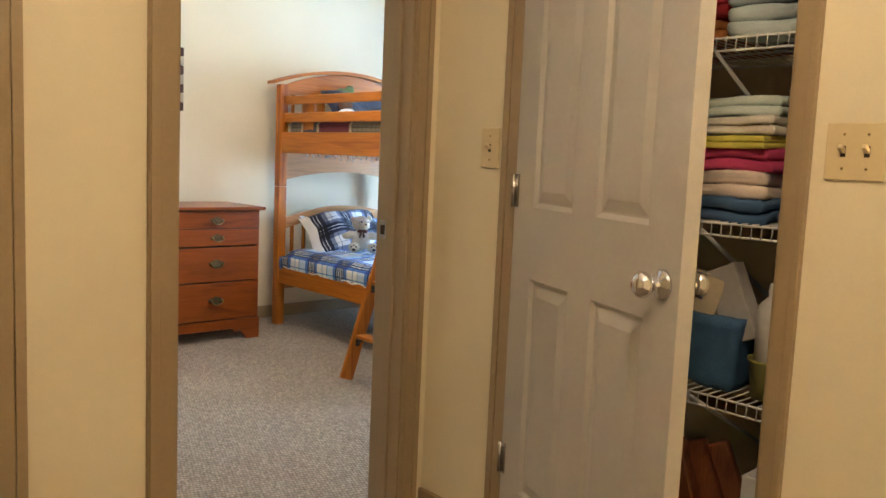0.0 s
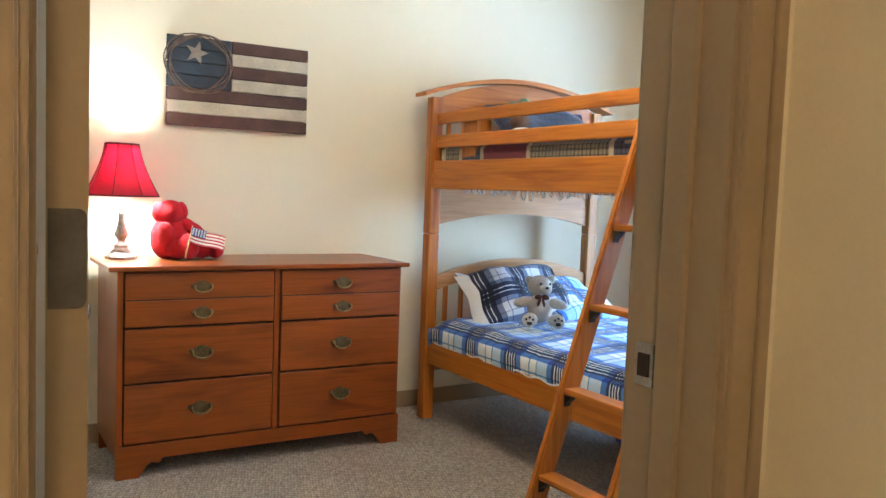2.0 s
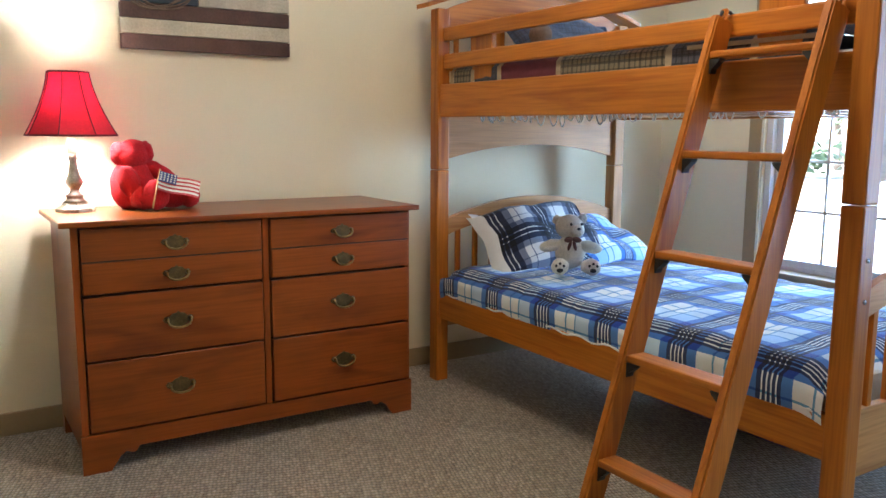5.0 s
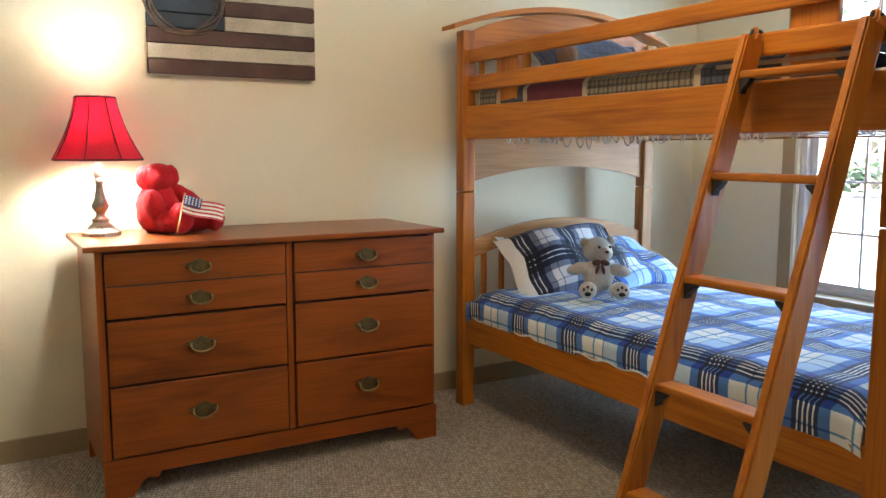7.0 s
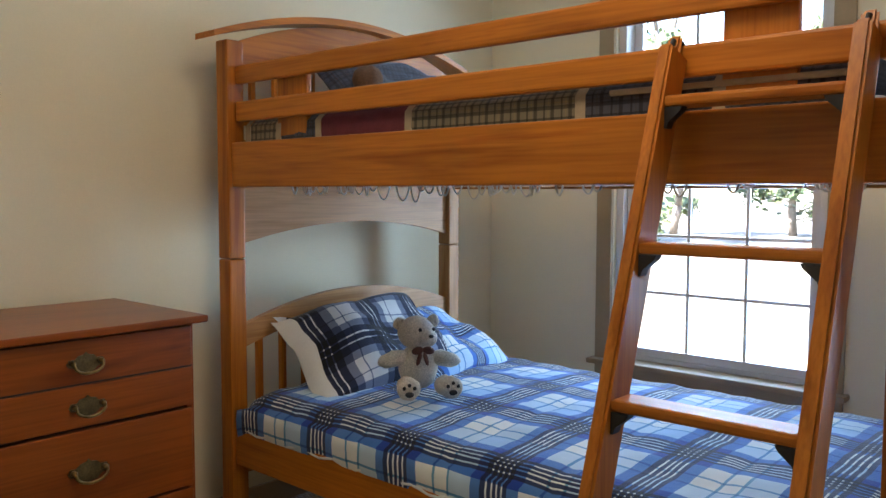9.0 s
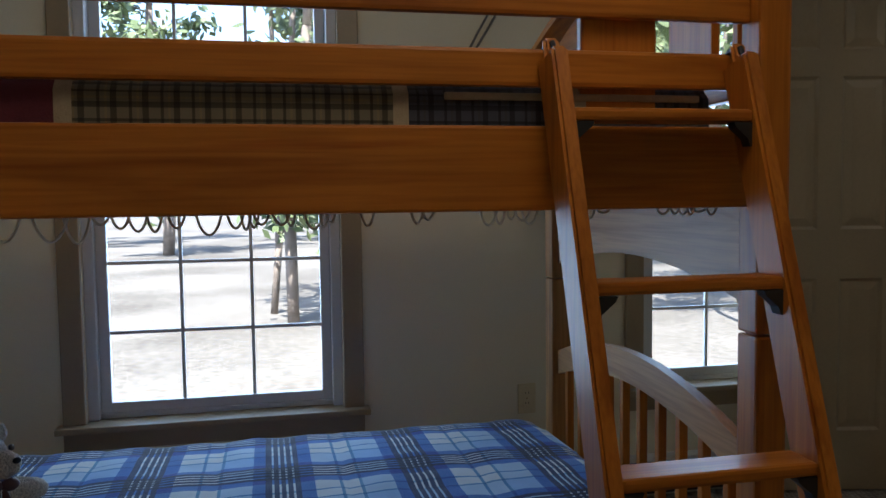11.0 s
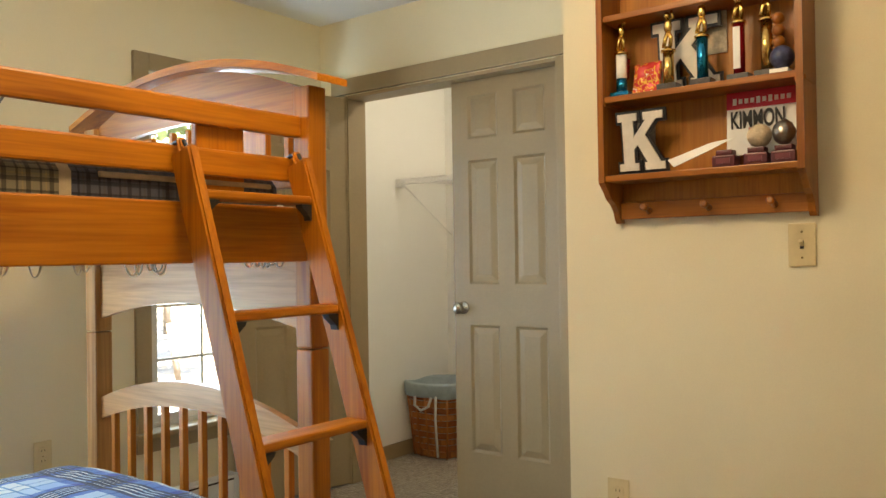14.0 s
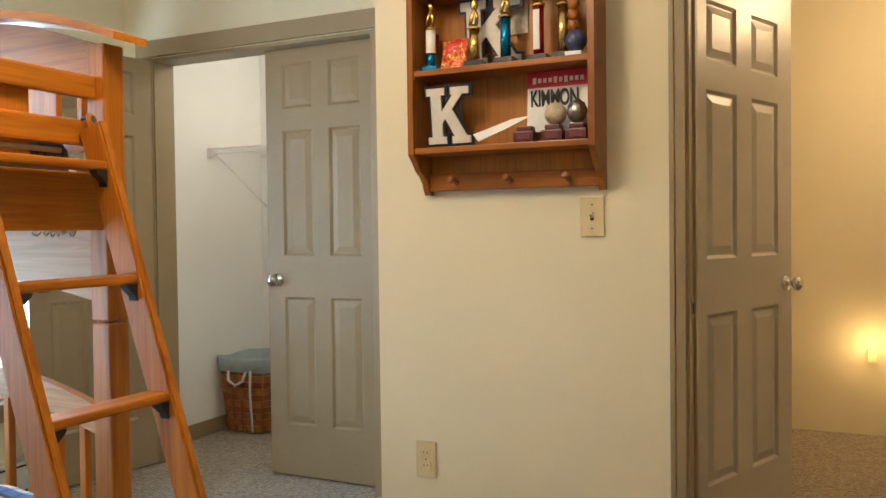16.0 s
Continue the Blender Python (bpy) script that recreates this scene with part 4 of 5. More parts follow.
for a, c in zip(rings, rings[1:]):
    for q in range(n6):
        bm.faces.new((a[q], a[(q + 1) % n6], c[(q + 1) % n6], c[q]))
part("shade", bm, SHADE, tl, "flared red fabric shade")
LINING, ln_, ll_, lb_ = nodes_of("shade_lining", 0.8)
lb_.inputs["Base Color"].default_value = (0.80, 0.74, 0.66, 1)
lt_, lm_ = ln_.new("ShaderNodeBsdfTranslucent"), ln_.new("ShaderNodeMixShader")
lt_.inputs["Color"].default_value = (0.9, 0.8, 0.7, 1)
lm_.inputs[0].default_value = 0.12
ll_.new(lb_.outputs[0], lm_.inputs[1])
ll_.new(lt_.outputs[0], lm_.inputs[2])
ll_.new(lm_.outputs[0], ln_["Material Output"].inputs["Surface"])
bm = bmesh.new()
rings = []
for k in range(13):
    s = k / 12
    r = 0.063 + (0.145 - 0.063) * (s ** 1.7 * 0.75 + s * 0.25)
    rings.append([bm.verts.new((2.0 + r * math.cos(a), 6.62 + r * math.sin(a), 1.281 - s * 0.204)) for a in [math.tau * (q + 0.5) / n6 for q in range(n6)]])
for a, c in zip(rings, rings[1:]):
    for q in range(n6):
        bm.faces.new((a[q], a[(q + 1) % n6], c[(q + 1) % n6], c[q]))
part("lining", bm, LINING, tl, "cream lining inside the shade")
BURG = paint("burgundy_braid", (0.10, 0.006, 0.012), 0.8)
for z, r in ((1.283, 0.066), (1.075, 0.148)):
    part("rim_braid", tube(bmesh.new(), [(2.0 + r * math.cos(a), 6.62 + r * math.sin(a), z) for a in [math.tau * (q + 0.5) / n6 for q in range(n6)]], 0.0035, 6, True), BURG, tl, "dark burgundy braid")
for q in range(n6):
    a = math.tau * (q + 0.5) / n6
    pts = []
    for k in range(13):
        s = k / 12
        r = 0.067 + (0.149 - 0.067) * (s ** 1.7 * 0.75 + s * 0.25)
        pts.append((2.0 + r * math.cos(a), 6.62 + r * math.sin(a), 1.283 - s * 0.208))
    part("seam_braid", tube(bmesh.new(), pts, 0.002, 5), BURG, tl, "dark burgundy braid")


# ---- wooden flag on the wall ----
wf = thing("wooden_flag", (2.53, 6.80, 1.58), "rustic wooden plank flag with wire wreath on the wall", "wall decoration")
FX0, FX1, FZ0, FZ1 = 2.208, 2.853, 1.386, 1.780
BROWN = [paint("stripe_brown", (0.085, 0.042, 0.030), 0.8, 0.2, 12, 120, 0.3)]
CREAM = paint("stripe_cream", (0.50, 0.44, 0.32), 0.8, 0.15, 12, 120, 0.3)
DKBLUE = paint("canton_blue", (0.035, 0.048, 0.062), 0.8, 0.2, 12, 120, 0.3)
sh = (FZ1 - FZ0) / 7
for k in range(7):
    z1 = FZ1 - k * sh
    x0 = FX0 + 0.285 if k < 4 else FX0
    if k == 4:
        x0 = FX0
    part("plank", B(x0, FX1, 6.783, 6.806, z1 - sh + 0.0015, z1 - 0.0015, 0.002), BROWN[0] if k % 2 == 0 else CREAM, wf)
for k in range(4):
    z1 = FZ1 - k * sh
    part("canton_plank", B(FX0, FX0 + 0.283, 6.784, 6.806, z1 - sh + 0.002, z1 - 0.002, 0.003), DKBLUE, wf)
part("backing", B(FX0 + 0.01, FX1 - 0.01, 6.806, 6.8145, FZ0 + 0.01, FZ1 - 0.01), BROWN[0], wf)
TWIG = paint("rusty_wire", (0.16, 0.10, 0.06), 0.6, 0.3, 30, 150, 0.3)
random.seed(5)
for q in range(4):
    bm = bmesh.new()
    r0 = 0.118 + 0.008 * q
    tube(bm, [(FX0 + 0.135 + (r0 + 0.006 * math.sin(3 * a + q * 2)) * math.cos(a) * 1.05, 6.776 - 0.004 * math.sin(2 * a + q), FZ1 - 0.118 + (r0 + 0.006 * math.cos(4 * a + q)) * math.sin(a) * 0.95) for a in [math.tau * k / 40 for k in range(40)]], 0.0028, 6, True)
    part("wreath_wire", bm, TWIG, wf)
bm = bmesh.new()
star = [(0.052 * (1 if k % 2 == 0 else 0.42) * math.sin(math.tau * k / 10 + 0.25), 0.052 * (1 if k % 2 == 0 else 0.42) * math.cos(math.tau * k / 10 + 0.25)) for k in range(10)]
outline(bm, star, Matrix.Translation((FX0 + 0.125, 6.776, FZ1 - 0.072)), 0.008)
part("star", bm, paint("tin_star", (0.26, 0.22, 0.17), 0.6, 0.2, 20, 100, 0.2, 0.4), wf)


# ---- top bunk: mattress, quilt patches, toys ----
solid("upper_mattress", B(PX0 + 0.05, PX1 - 0.05, R0 + 0.02, R1 - 0.01, 1.178, 1.30, 0.03, 3), MATTRESS, "white mattress of the upper bunk", "mattress")
quilt = thing("patchwork_quilt", (3.95, 5.6, 1.3), "patchwork quilt of dark plaids and burgundy on the upper bunk", "quilt")


def small_plaid(name, base, dark, light, period=0.045):
    return plaid(name, base, [(0.0, W1c), (0.22, dark), (0.42, W1c), (0.52, light), (0.60, W1c), (0.74, dark), (0.84, W1c)], period)


PATCH = [small_plaid("navy_plaid", (0.04, 0.048, 0.08), (0.35, 0.35, 0.4), (0.9, 0.5, 0.4)),
         paint("burgundy_cloth", (0.13, 0.022, 0.035), 0.9, 0.12, 30, 300, 0.4),
         small_plaid("olive_plaid", (0.19, 0.16, 0.10), (0.36, 0.35, 0.34), (1.25, 1.15, 0.95)),
         small_plaid("dark_plaid", (0.06, 0.06, 0.08), (0.3, 0.3, 0.34), (1.0, 0.9, 0.75))]
BINDING = paint("tan_binding", (0.42, 0.34, 0.22), 0.9, 0.1, 30, 300, 0.3)


def quilt_patch(y0, y1, mat, parent):
    bm = draped(PX0 + 0.052, PX1 - 0.05, y0, y1, 1.368, 1.26, 0.012, 11.0, 30, 14, 0.04, 0.003, ends=False)
    return part("patch", bm, mat, parent)


edges = [4.80, 5.05, 5.35, 5.85, 6.20, 6.38, R1 - 0.02]
for k, (a, c) in enumerate(zip(edges, edges[1:])):
    quilt_patch(a, c - 0.022, PATCH[(3, 3, 2, 1, 0, 2)[k]], quilt)
    bm = draped(PX0 + 0.050, PX1 - 0.05, c - 0.0235, c + 0.0015, 1.370, 1.26, 0.012, 11.0, 30, 2, 0.04, 0.003, ends=False)
    part("binding", bm, BINDING, quilt)
part("binding_strip", B(PX0 + 0.046, PX0 + 0.058, 4.82, 5.268, 1.332, 1.344, 0.003), BINDING, quilt)
pillow("upper_pillow", pose(4.0, 6.40, 1.44, 50, 0, 0), 0.62, 0.36, 0.12, PATCH[0], "dark navy plaid pillow on the upper bunk")
BROWNFUR = fur("brown_plush", (0.16, 0.085, 0.045))
bm = bmesh.new()
blob(bm, (3.74, 6.28, 1.40), (0.06, 0.055, 0.065), rough=0.004)
blob(bm, (3.73, 6.27, 1.485), (0.05, 0.045, 0.045), rough=0.004)
blob(bm, (3.66, 6.24, 1.395), (0.035, 0.03, 0.03), rough=0.003)
blob(bm, (3.735, 6.255, 1.415), (0.068, 0.058, 0.045), rough=0.001, mat=1)
blob(bm, (3.72, 6.197, 1.418), (0.022, 0.006, 0.016), rough=0, mat=2)
solid("plush_toy", bm, [BROWNFUR, WHITE, paint("slate_print", (0.18, 0.24, 0.33), 0.8)], "brown plush toy in a white shirt on the upper bunk", "toy")
bm = bmesh.new()
blob(bm, (3.86, 6.50, 1.57), (0.05, 0.035, 0.04), rough=0.004)
blob(bm, (3.92, 6.50, 1.60), (0.035, 0.03, 0.03), rough=0.004)
solid("plush_toy", bm, fur("green_plush", (0.20, 0.28, 0.12)), "small green plush toy by the upper headboard", "toy")
hng = thing("wire_hanger", (5.03, 4.80, 1.68), "grey wire loop with a black hook on the wall", "hanger")
bm = bmesh.new()
tube(bm, [(5.034, 4.868, 1.625), (5.030, 4.80, 1.755), (5.030, 4.752, 1.838), (5.030, 4.738, 1.848), (5.030, 4.728, 1.838), (5.030, 4.735, 1.815), (5.030, 4.785, 1.735), (5.034, 4.848, 1.625)], 0.0045, 8)
part("loop", bm, paint("grey_wire", (0.16, 0.15, 0.13), 0.4, 0.1, 20, 100, 0.0, 0.8), hng)
bm = bmesh.new()
tube(bm, [(5.034, 4.858, 1.625), (5.01, 4.835, 1.655), (4.99, 4.81, 1.655), (4.985, 4.795, 1.635), (4.985, 4.792, 1.60)], 0.007, 8)
part("hook", bm, BLACKMETAL, hng, "black metal hook")

# ribbon fringe that hangs under the upper rail
RIBBON = paint("white_ribbon", (0.82, 0.79, 0.72), 0.7, 0.1, 40, 200, 0.1)
fringe = bmesh.new()
random.seed(8)
y = R0 + 0.05
while y < R1 - 0.25:
    w, h = random.uniform(0.012, 0.035), random.uniform(0.010, 0.024) * (0.55 if y < 4.98 else 1)
    if 5.55 < y < 5.95 and random.random() < 0.5:
        w, h = random.uniform(0.03, 0.055), random.uniform(0.02, 0.040)
    x = PX0 + 0.05 + random.uniform(-0.004, 0.02)
    d = random.uniform(-0.01, 0.01)
    tube(fringe, [(x + d * s, y + w * s, 1.152 - h * math.sin(math.pi * s) ** 0.7) for s in [k / 8 for k in range(9)]], 0.0022, 5)
    y += w * random.uniform(0.5, 1.5)
    if random.random() < 0.12:
        y += random.uniform(0.03, 0.10)
solid("ribbon_fringe", fringe, RIBBON, "white ribbon loops hanging under the upper bunk", "fringe", kind="stuff")


# ---- trophy shelf ----
SX0, SX1, SY0, SY1 = 2.414, 2.974, YE1 + 0.001, 4.01
shelf = thing("wall_shelf", (2.697, 3.95, 1.26), "red brown wooden wall shelf with three compartments and pegs", "shelf")
ST = 0.018


def shelf_side(x):
    """A side board with a curved foot, seen along x."""
    bm = bmesh.new()
    pts = [(0, 1.25), (0.020, 1.25), (0.030, 1.262), (0.040, 1.285), (0.060, 1.305), (0.085, 1.318), (0.105, 1.34), (0.133, 1.365), (0.133, 2.04), (0, 2.04)]
    outline(bm, [(a, z) for a, z in pts], Matrix.Translation((x, SY0, 0)) @ Matrix.Rotation(radians(90), 4, "Z"), ST)
    return bm


part("side_board", shelf_side(SX0 + ST), OAK[2], shelf)
part("side_board", shelf_side(SX1), OAK[2], shelf)
part("back_board", B(SX0 + ST, SX1 - ST, SY0, SY0 + 0.008, 1.30, 2.03), wood("shelf_back_wood", (0.46, 0.185, 0.03), (0.38, 0.135, 0.018), 2, 0.5, 0.5), shelf, "lighter tan back board")
for z in (1.385, 1.612, 1.845):
    part("shelf_board", B(SX0 + ST, SX1 - ST, SY0 + 0.008, SY1 + 0.003, z - 0.018, z, 0.003), OAK[0], shelf)
part("top_board", B(SX0 - 0.02, SX1 + 0.02, SY0, SY1 + 0.02, 2.04, 2.058, 0.004), OAK[0], shelf)
for x in (SX0, SX1 - ST):
    part("side_band", B(x - 0.004, x + ST + 0.004, SY0 + 0.02, SY1 + 0.004, 1.586, 1.598, 0.002), OAK[1], shelf)
part("peg_rail", B(SX0 + ST, SX1 - ST, SY0 + 0.008, SY0 + 0.026, 1.262, 1.312, 0.003), OAK[0], shelf)
for x in (2.517, 2.692, 2.867):
    bm = bmesh.new()
    lathe(bm, [(0.010, 0), (0.006, 0.01), (0.006, 0.03), (0.011, 0.036), (0.011, 0.044), (0.006, 0.047)], pose(x, SY0 + 0.026, 1.285, -78), 14)
    part("peg", bm, OAK[1], shelf)

GOLD = paint("gold_plastic", (0.70, 0.48, 0.16), 0.22, 0.1, 30, 120, 0.05, 1.0)
REDF, BLUEF = paint("red_foil", (0.50, 0.02, 0.03), 0.2, 0.1, 30, 120, 0.0, 0.7), paint("blue_foil", (0.01, 0.22, 0.42), 0.18, 0.1, 30, 120, 0.0, 0.8)
MARBLE = paint("dark_base", (0.06, 0.05, 0.05), 0.3, 0.3, 60, 200, 0)


LETTER = ((0, 0), (0.43, 0), (0.43, 0.13), (0.34, 0.13), (0.34, 0.36), (0.42, 0.45), (0.63, 0.13), (0.57, 0.13), (0.57, 0), (1, 0), (1, 0.13), (0.91, 0.13), (0.59, 0.61), (0.84, 0.87),
          (1, 0.87), (1, 1), (0.57, 1), (0.57, 0.87), (0.62, 0.87), (0.34, 0.58), (0.34, 0.87), (0.43, 0.87), (0.43, 1), (0, 1), (0, 0.87), (0.10, 0.87), (0.10, 0.13), (0, 0.13))


def letter_k(m, w, h, fill, label):
    """A block capital with slab feet: white felt on a black backing."""
    ob = thing("letter", m.translation, label, "letter")
    for nm, o, mt, y0, y1 in (("backing", 0.008, BLACK, 0.006, 0.014), ("face", 0.0, fill, 0.0, 0.006)):
        pts = [Vector((x * w, z * h)) for x, z in LETTER]
        grown = []
        for k, p in enumerate(pts):
            a, c = (p - pts[k - 1]).normalized(), (pts[(k + 1) % len(pts)] - p).normalized()
            na, nc = Vector((a.y, -a.x)), Vector((c.y, -c.x))
            grown.append(p + (na + nc) * (o / max(0.35, 1 + na.dot(nc))))
        bm = outline(bmesh.new(), [(q.x, q.y) for q in grown], m @ Matrix.Translation((0, y0, 0)), y1 - y0)
        part(nm, bm, mt, ob)
    return ob


FELT = paint("white_felt", (0.66, 0.62, 0.55), 0.9, 0.06, 30, 260, 0.3)
# letters face +y: x runs to the viewer's right as -x
letter_k(pose(2.922, 3.985, 1.396, 6, 0, 180), 0.135, 0.162, FELT, "white felt letter with black edge on the shelf")
letter_k(pose(2.837, 3.925, 1.624, 4, 0, 180), 0.185, 0.19, FELT, "large white felt letter leaning at the shelf back")


def trophy(x, y, z, col, h, base, label, stripes=False):
    ob = thing("trophy", (x, y, z), label, "trophy")
    part("base", B(x - 0.028, x + 0.028, y - 0.022, y + 0.022, z, z + 0.016, 0.002), base, ob)
    bm = bmesh.new()
    lathe(bm, [(0.015, 0.016), (0.015, h)], pose(x, y, z), 20)
    col_p = part("column", bm, col, ob)
    bm = bmesh.new()
    lathe(bm, [(0.020, h), (0.020, h + 0.006), (0.010, h + 0.010), (0.008, h + 0.016)], pose(x, y, z), 16)
    tube(bm, [(x - 0.006, y, z + h + 0.014), (x - 0.008, y, z + h + 0.040), (x, y, z + h + 0.058)], 0.006, 8)
    tube(bm, [(x + 0.012, y + 0.004, z + h + 0.014), (x + 0.008, y, z + h + 0.038), (x, y, z + h + 0.058)], 0.006, 8)
    blob(bm, (x, y, z + h + 0.072), (0.012, 0.009, 0.022), sub=2)
    blob(bm, (x + 0.002, y, z + h + 0.103), (0.009, 0.009, 0.010), sub=2)
    tube(bm, [(x, y, z + h + 0.084), (x - 0.018, y + 0.008, z + h + 0.092), (x - 0.014, y + 0.012, z + h + 0.115)], 0.004, 6)
    part("figure", bm, GOLD, ob, "gold plastic figure")
    if stripes:
        for k in range(4):
            bm = bmesh.new()
            lathe(bm, [(0.0156, 0.062 + k * 0.016), (0.0156, 0.070 + k * 0.016)], pose(x, y, z, 0, 0, 0) @ pose(0, 0, 0, 12), 18)
            part("stripe", bm, REDF, col_p)
        bm = bmesh.new()
        lathe(bm, [(0.0157, 0.018), (0.0157, 0.056)], pose(x, y, z), 18)
        part("band", bm, BLUEF, col_p, "blue foil band")
    return ob


TZ = 1.612
trophy(2.922, 3.965, TZ, WHITE, 0.125, BLUEF, "trophy with a flag-striped column on the shelf", True)
trophy(2.772, 3.985, TZ, GOLD, 0.105, MARBLE, "trophy with a gold column on the shelf")
trophy(2.677, 3.985, TZ, BLUEF, 0.128, MARBLE, "trophy with a bright blue column on the shelf")
trophy(2.582, 3.975, TZ, REDF, 0.150, MARBLE, "tall trophy with a red column on the shelf")
trophy(2.512, 3.975, TZ, GOLD, 0.145, MARBLE, "slim gold trophy at the end of the shelf")
solid("trophy_label", B(2.575, 2.593, 3.9895, 3.9915, TZ + 0.03, TZ + 0.14), WHITE, "white strip on the red trophy column", "label")
# snack bag
bm = bmesh.new()
random.seed(3)
bag = bmesh.ops.create_grid(bm, x_segments=10, y_segments=10, size=0.5, matrix=pose(2.852, 3.955, TZ + 0.048, 78, 0, 172) @ Matrix.Diagonal((0.085, 0.095, 1, 1)))["verts"]
for v in bag:
    v.co += Vector((0, 0.012 * noise.noise(v.co * 40), 0.004 * noise.noise(v.co * 70)))
r = bmesh.ops.solidify(bm, geom=list(bm.faces), thickness=0.012)
cm, cn, cl, cb = nodes_of("bag_print", 0.3)
ctc = cn.new("ShaderNodeTexCoord").outputs["Object"]
cl.new(ramp_node(cn, cl, noise_node(cn, cl, ctc, 45, 2), [(0.40, (0.55, 0.02, 0.02)), (0.50, (0.75, 0.45, 0.05)), (0.56, (0.60, 0.05, 0.02)), (0.66, (0.75, 0.70, 0.55))], "CONSTANT"), cb.inputs["Base Color"])
solid("snack_bag", bm, cm, "red and yellow printed bag standing on the shelf", "bag", smooth=True)
# globe toy and wooden balls at the end
bm = bmesh.new()
blob(bm, (2.472, 3.985, TZ + 0.042), (0.030, 0.030, 0.030), sub=3)
solid("ball", bm, paint("dark_ball", (0.05, 0.06, 0.14), 0.4, 0.4, 40, 120, 0.1), "dark blue ball on the trophy shelf", "ball")
solid("paper_pad", B(2.452, 2.497, 3.96, 4.012, TZ, TZ + 0.010, 0.001), WHITE, "small white pad on the trophy shelf", "paper")
bm = bmesh.new()
for z in (0.085, 0.115, 0.145):
    blob(bm, (2.482, 3.975, TZ + z), (0.017, 0.017, 0.017), sub=2)
tube(bm, [(2.482, 3.975, TZ + 0.01), (2.482, 3.975, TZ + 0.16)], 0.004)
solid("bead_stand", bm, OAK[2], "stack of small wooden balls on a stick", "ornament")
solid("picture_card", B(2.637, 2.757, 3.900, 3.904, TZ + 0.10, TZ + 0.23), paint("pale_print", (0.55, 0.48, 0.36), 0.6, 0.25, 25, 120, 0), "pale printed card at the back of the shelf", "card")

# runner's bib with its printed name
bib = thing("paper_bib", (2.547, 3.91, 1.41), "white paper race bib with red top band", "poster")
bz0, bz1, bx0, bx1 = 1.42, 1.592, 2.45, 2.635
bm = bmesh.new()
box_m(bm, bx1 - bx0, 0.0015, bz1 - bz0, pose((bx0 + bx1) / 2, 3.922, (bz0 + bz1) / 2, 4))
part("sheet", bm, WHITE, bib)
RED = paint("red_print", (0.55, 0.02, 0.05), 0.6)
bm = bmesh.new()
box_m(bm, bx1 - bx0, 0.001, 0.046, pose((bx0 + bx1) / 2, 3.9215, bz1 - 0.023, 4))
part("band", bm, RED, bib, "red printed band")
bm = bmesh.new()
for k in range(10):
    box_m(bm, 0.010, 0.0008, 0.018 if k in (0, 4, 6) else 0.013, pose(bx1 - 0.022 - k * 0.0155, 3.9228, bz1 - 0.026, 4))
part("mark", bm, WHITE, bib)
fd = bpy.data.curves.new("name_text", "FONT")
fd.body, fd.size, fd.extrude, fd.align_x = "KIMMON", 0.058, 0.0004, "CENTER"
fd.offset = 0.0016
tmp = bpy.data.objects.new("name_text", fd)
scene.collection.objects.link(tmp)
bpy.context.view_layer.update()
tm = bpy.data.meshes.new_from_object(tmp.evaluated_get(bpy.context.evaluated_depsgraph_get()))
bpy.data.objects.remove(tmp)
tm.materials.clear()
tm.materials.append(BLACK)
tw = max(v.co.x for v in tm.vertices) - min(v.co.x for v in tm.vertices)
tm.transform(pose(bx1 - 0.082, 3.9245, bz1 - 0.098, 94, 0, 180) @ Matrix.Diagonal((0.140 / tw, 1.1, 1, 1)))
to = new("printed_name", tm)
to.parent = bib
to.matrix_parent_inverse = BASES[bib.name].inverted()
bm = bmesh.new()
for k in range(5):
    box_m(bm, 0.03, 0.0008, 0.004, pose(2.562, 3.9245, 1.455 + k * 0.009, 4))
part("print", bm, RED, bib)
# ball, cup bases, folded paper on the middle shelf
MZ = 1.385
bm = bmesh.new()
blob(bm, (2.532, 3.985, MZ + 0.075), (0.031, 0.031, 0.031), sub=3)
solid("baseball", bm, paint("worn_leather", (0.55, 0.45, 0.32), 0.6, 0.2, 25, 150, 0.2), "worn tan baseball resting on a dark red stand", "ball")
bm = bmesh.new()
blob(bm, (2.472, 3.982, MZ + 0.078), (0.028, 0.028, 0.032), sub=3, rough=0.004)
solid("pewter_figure", bm, PEWTER, "grey metal figure on a dark red stand", "ornament")
MAROON = paint("maroon_plastic", (0.10, 0.012, 0.018), 0.4, 0.1, 20, 120, 0.05)
for x in (2.619, 2.537, 2.469):
    st_ = thing("stand", (x, 3.985, MZ), "dark red plastic trophy stand on the shelf", "stand", group="dark red stands on the shelf")
    part("base", B(x - 0.030, x + 0.030, 3.960, 4.010, MZ, MZ + 0.030, 0.004), MAROON, st_)
    part("top", B(x - 0.022, x + 0.022, 3.966, 4.004, MZ + 0.030, MZ + 0.045, 0.004), MAROON, st_)
    part("plate", B(x - 0.018, x + 0.018, 4.010, 4.0115, MZ + 0.008, MZ + 0.022), paint("maroon_plate", (0.18, 0.04, 0.05), 0.3), st_)
bm = bmesh.new()
outline(bm, [(0, 0), (0.115, 0.040), (0.175, 0.048), (0.10, 0.012), (0.02, -0.022)], pose(2.772, 4.006, MZ + 0.030, -18, 0, 180), 0.002)
solid("folded_paper", bm, WHITE, "folded white paper lying on the shelf", "paper")
solid("photo_card", B(2.845, 2.935, 3.91, 3.916, MZ, MZ + 0.17), paint("card_grey", (0.22, 0.20, 0.18), 0.4, 0.2, 25, 120, 0), "grey photo card leaning behind the letter", "card")


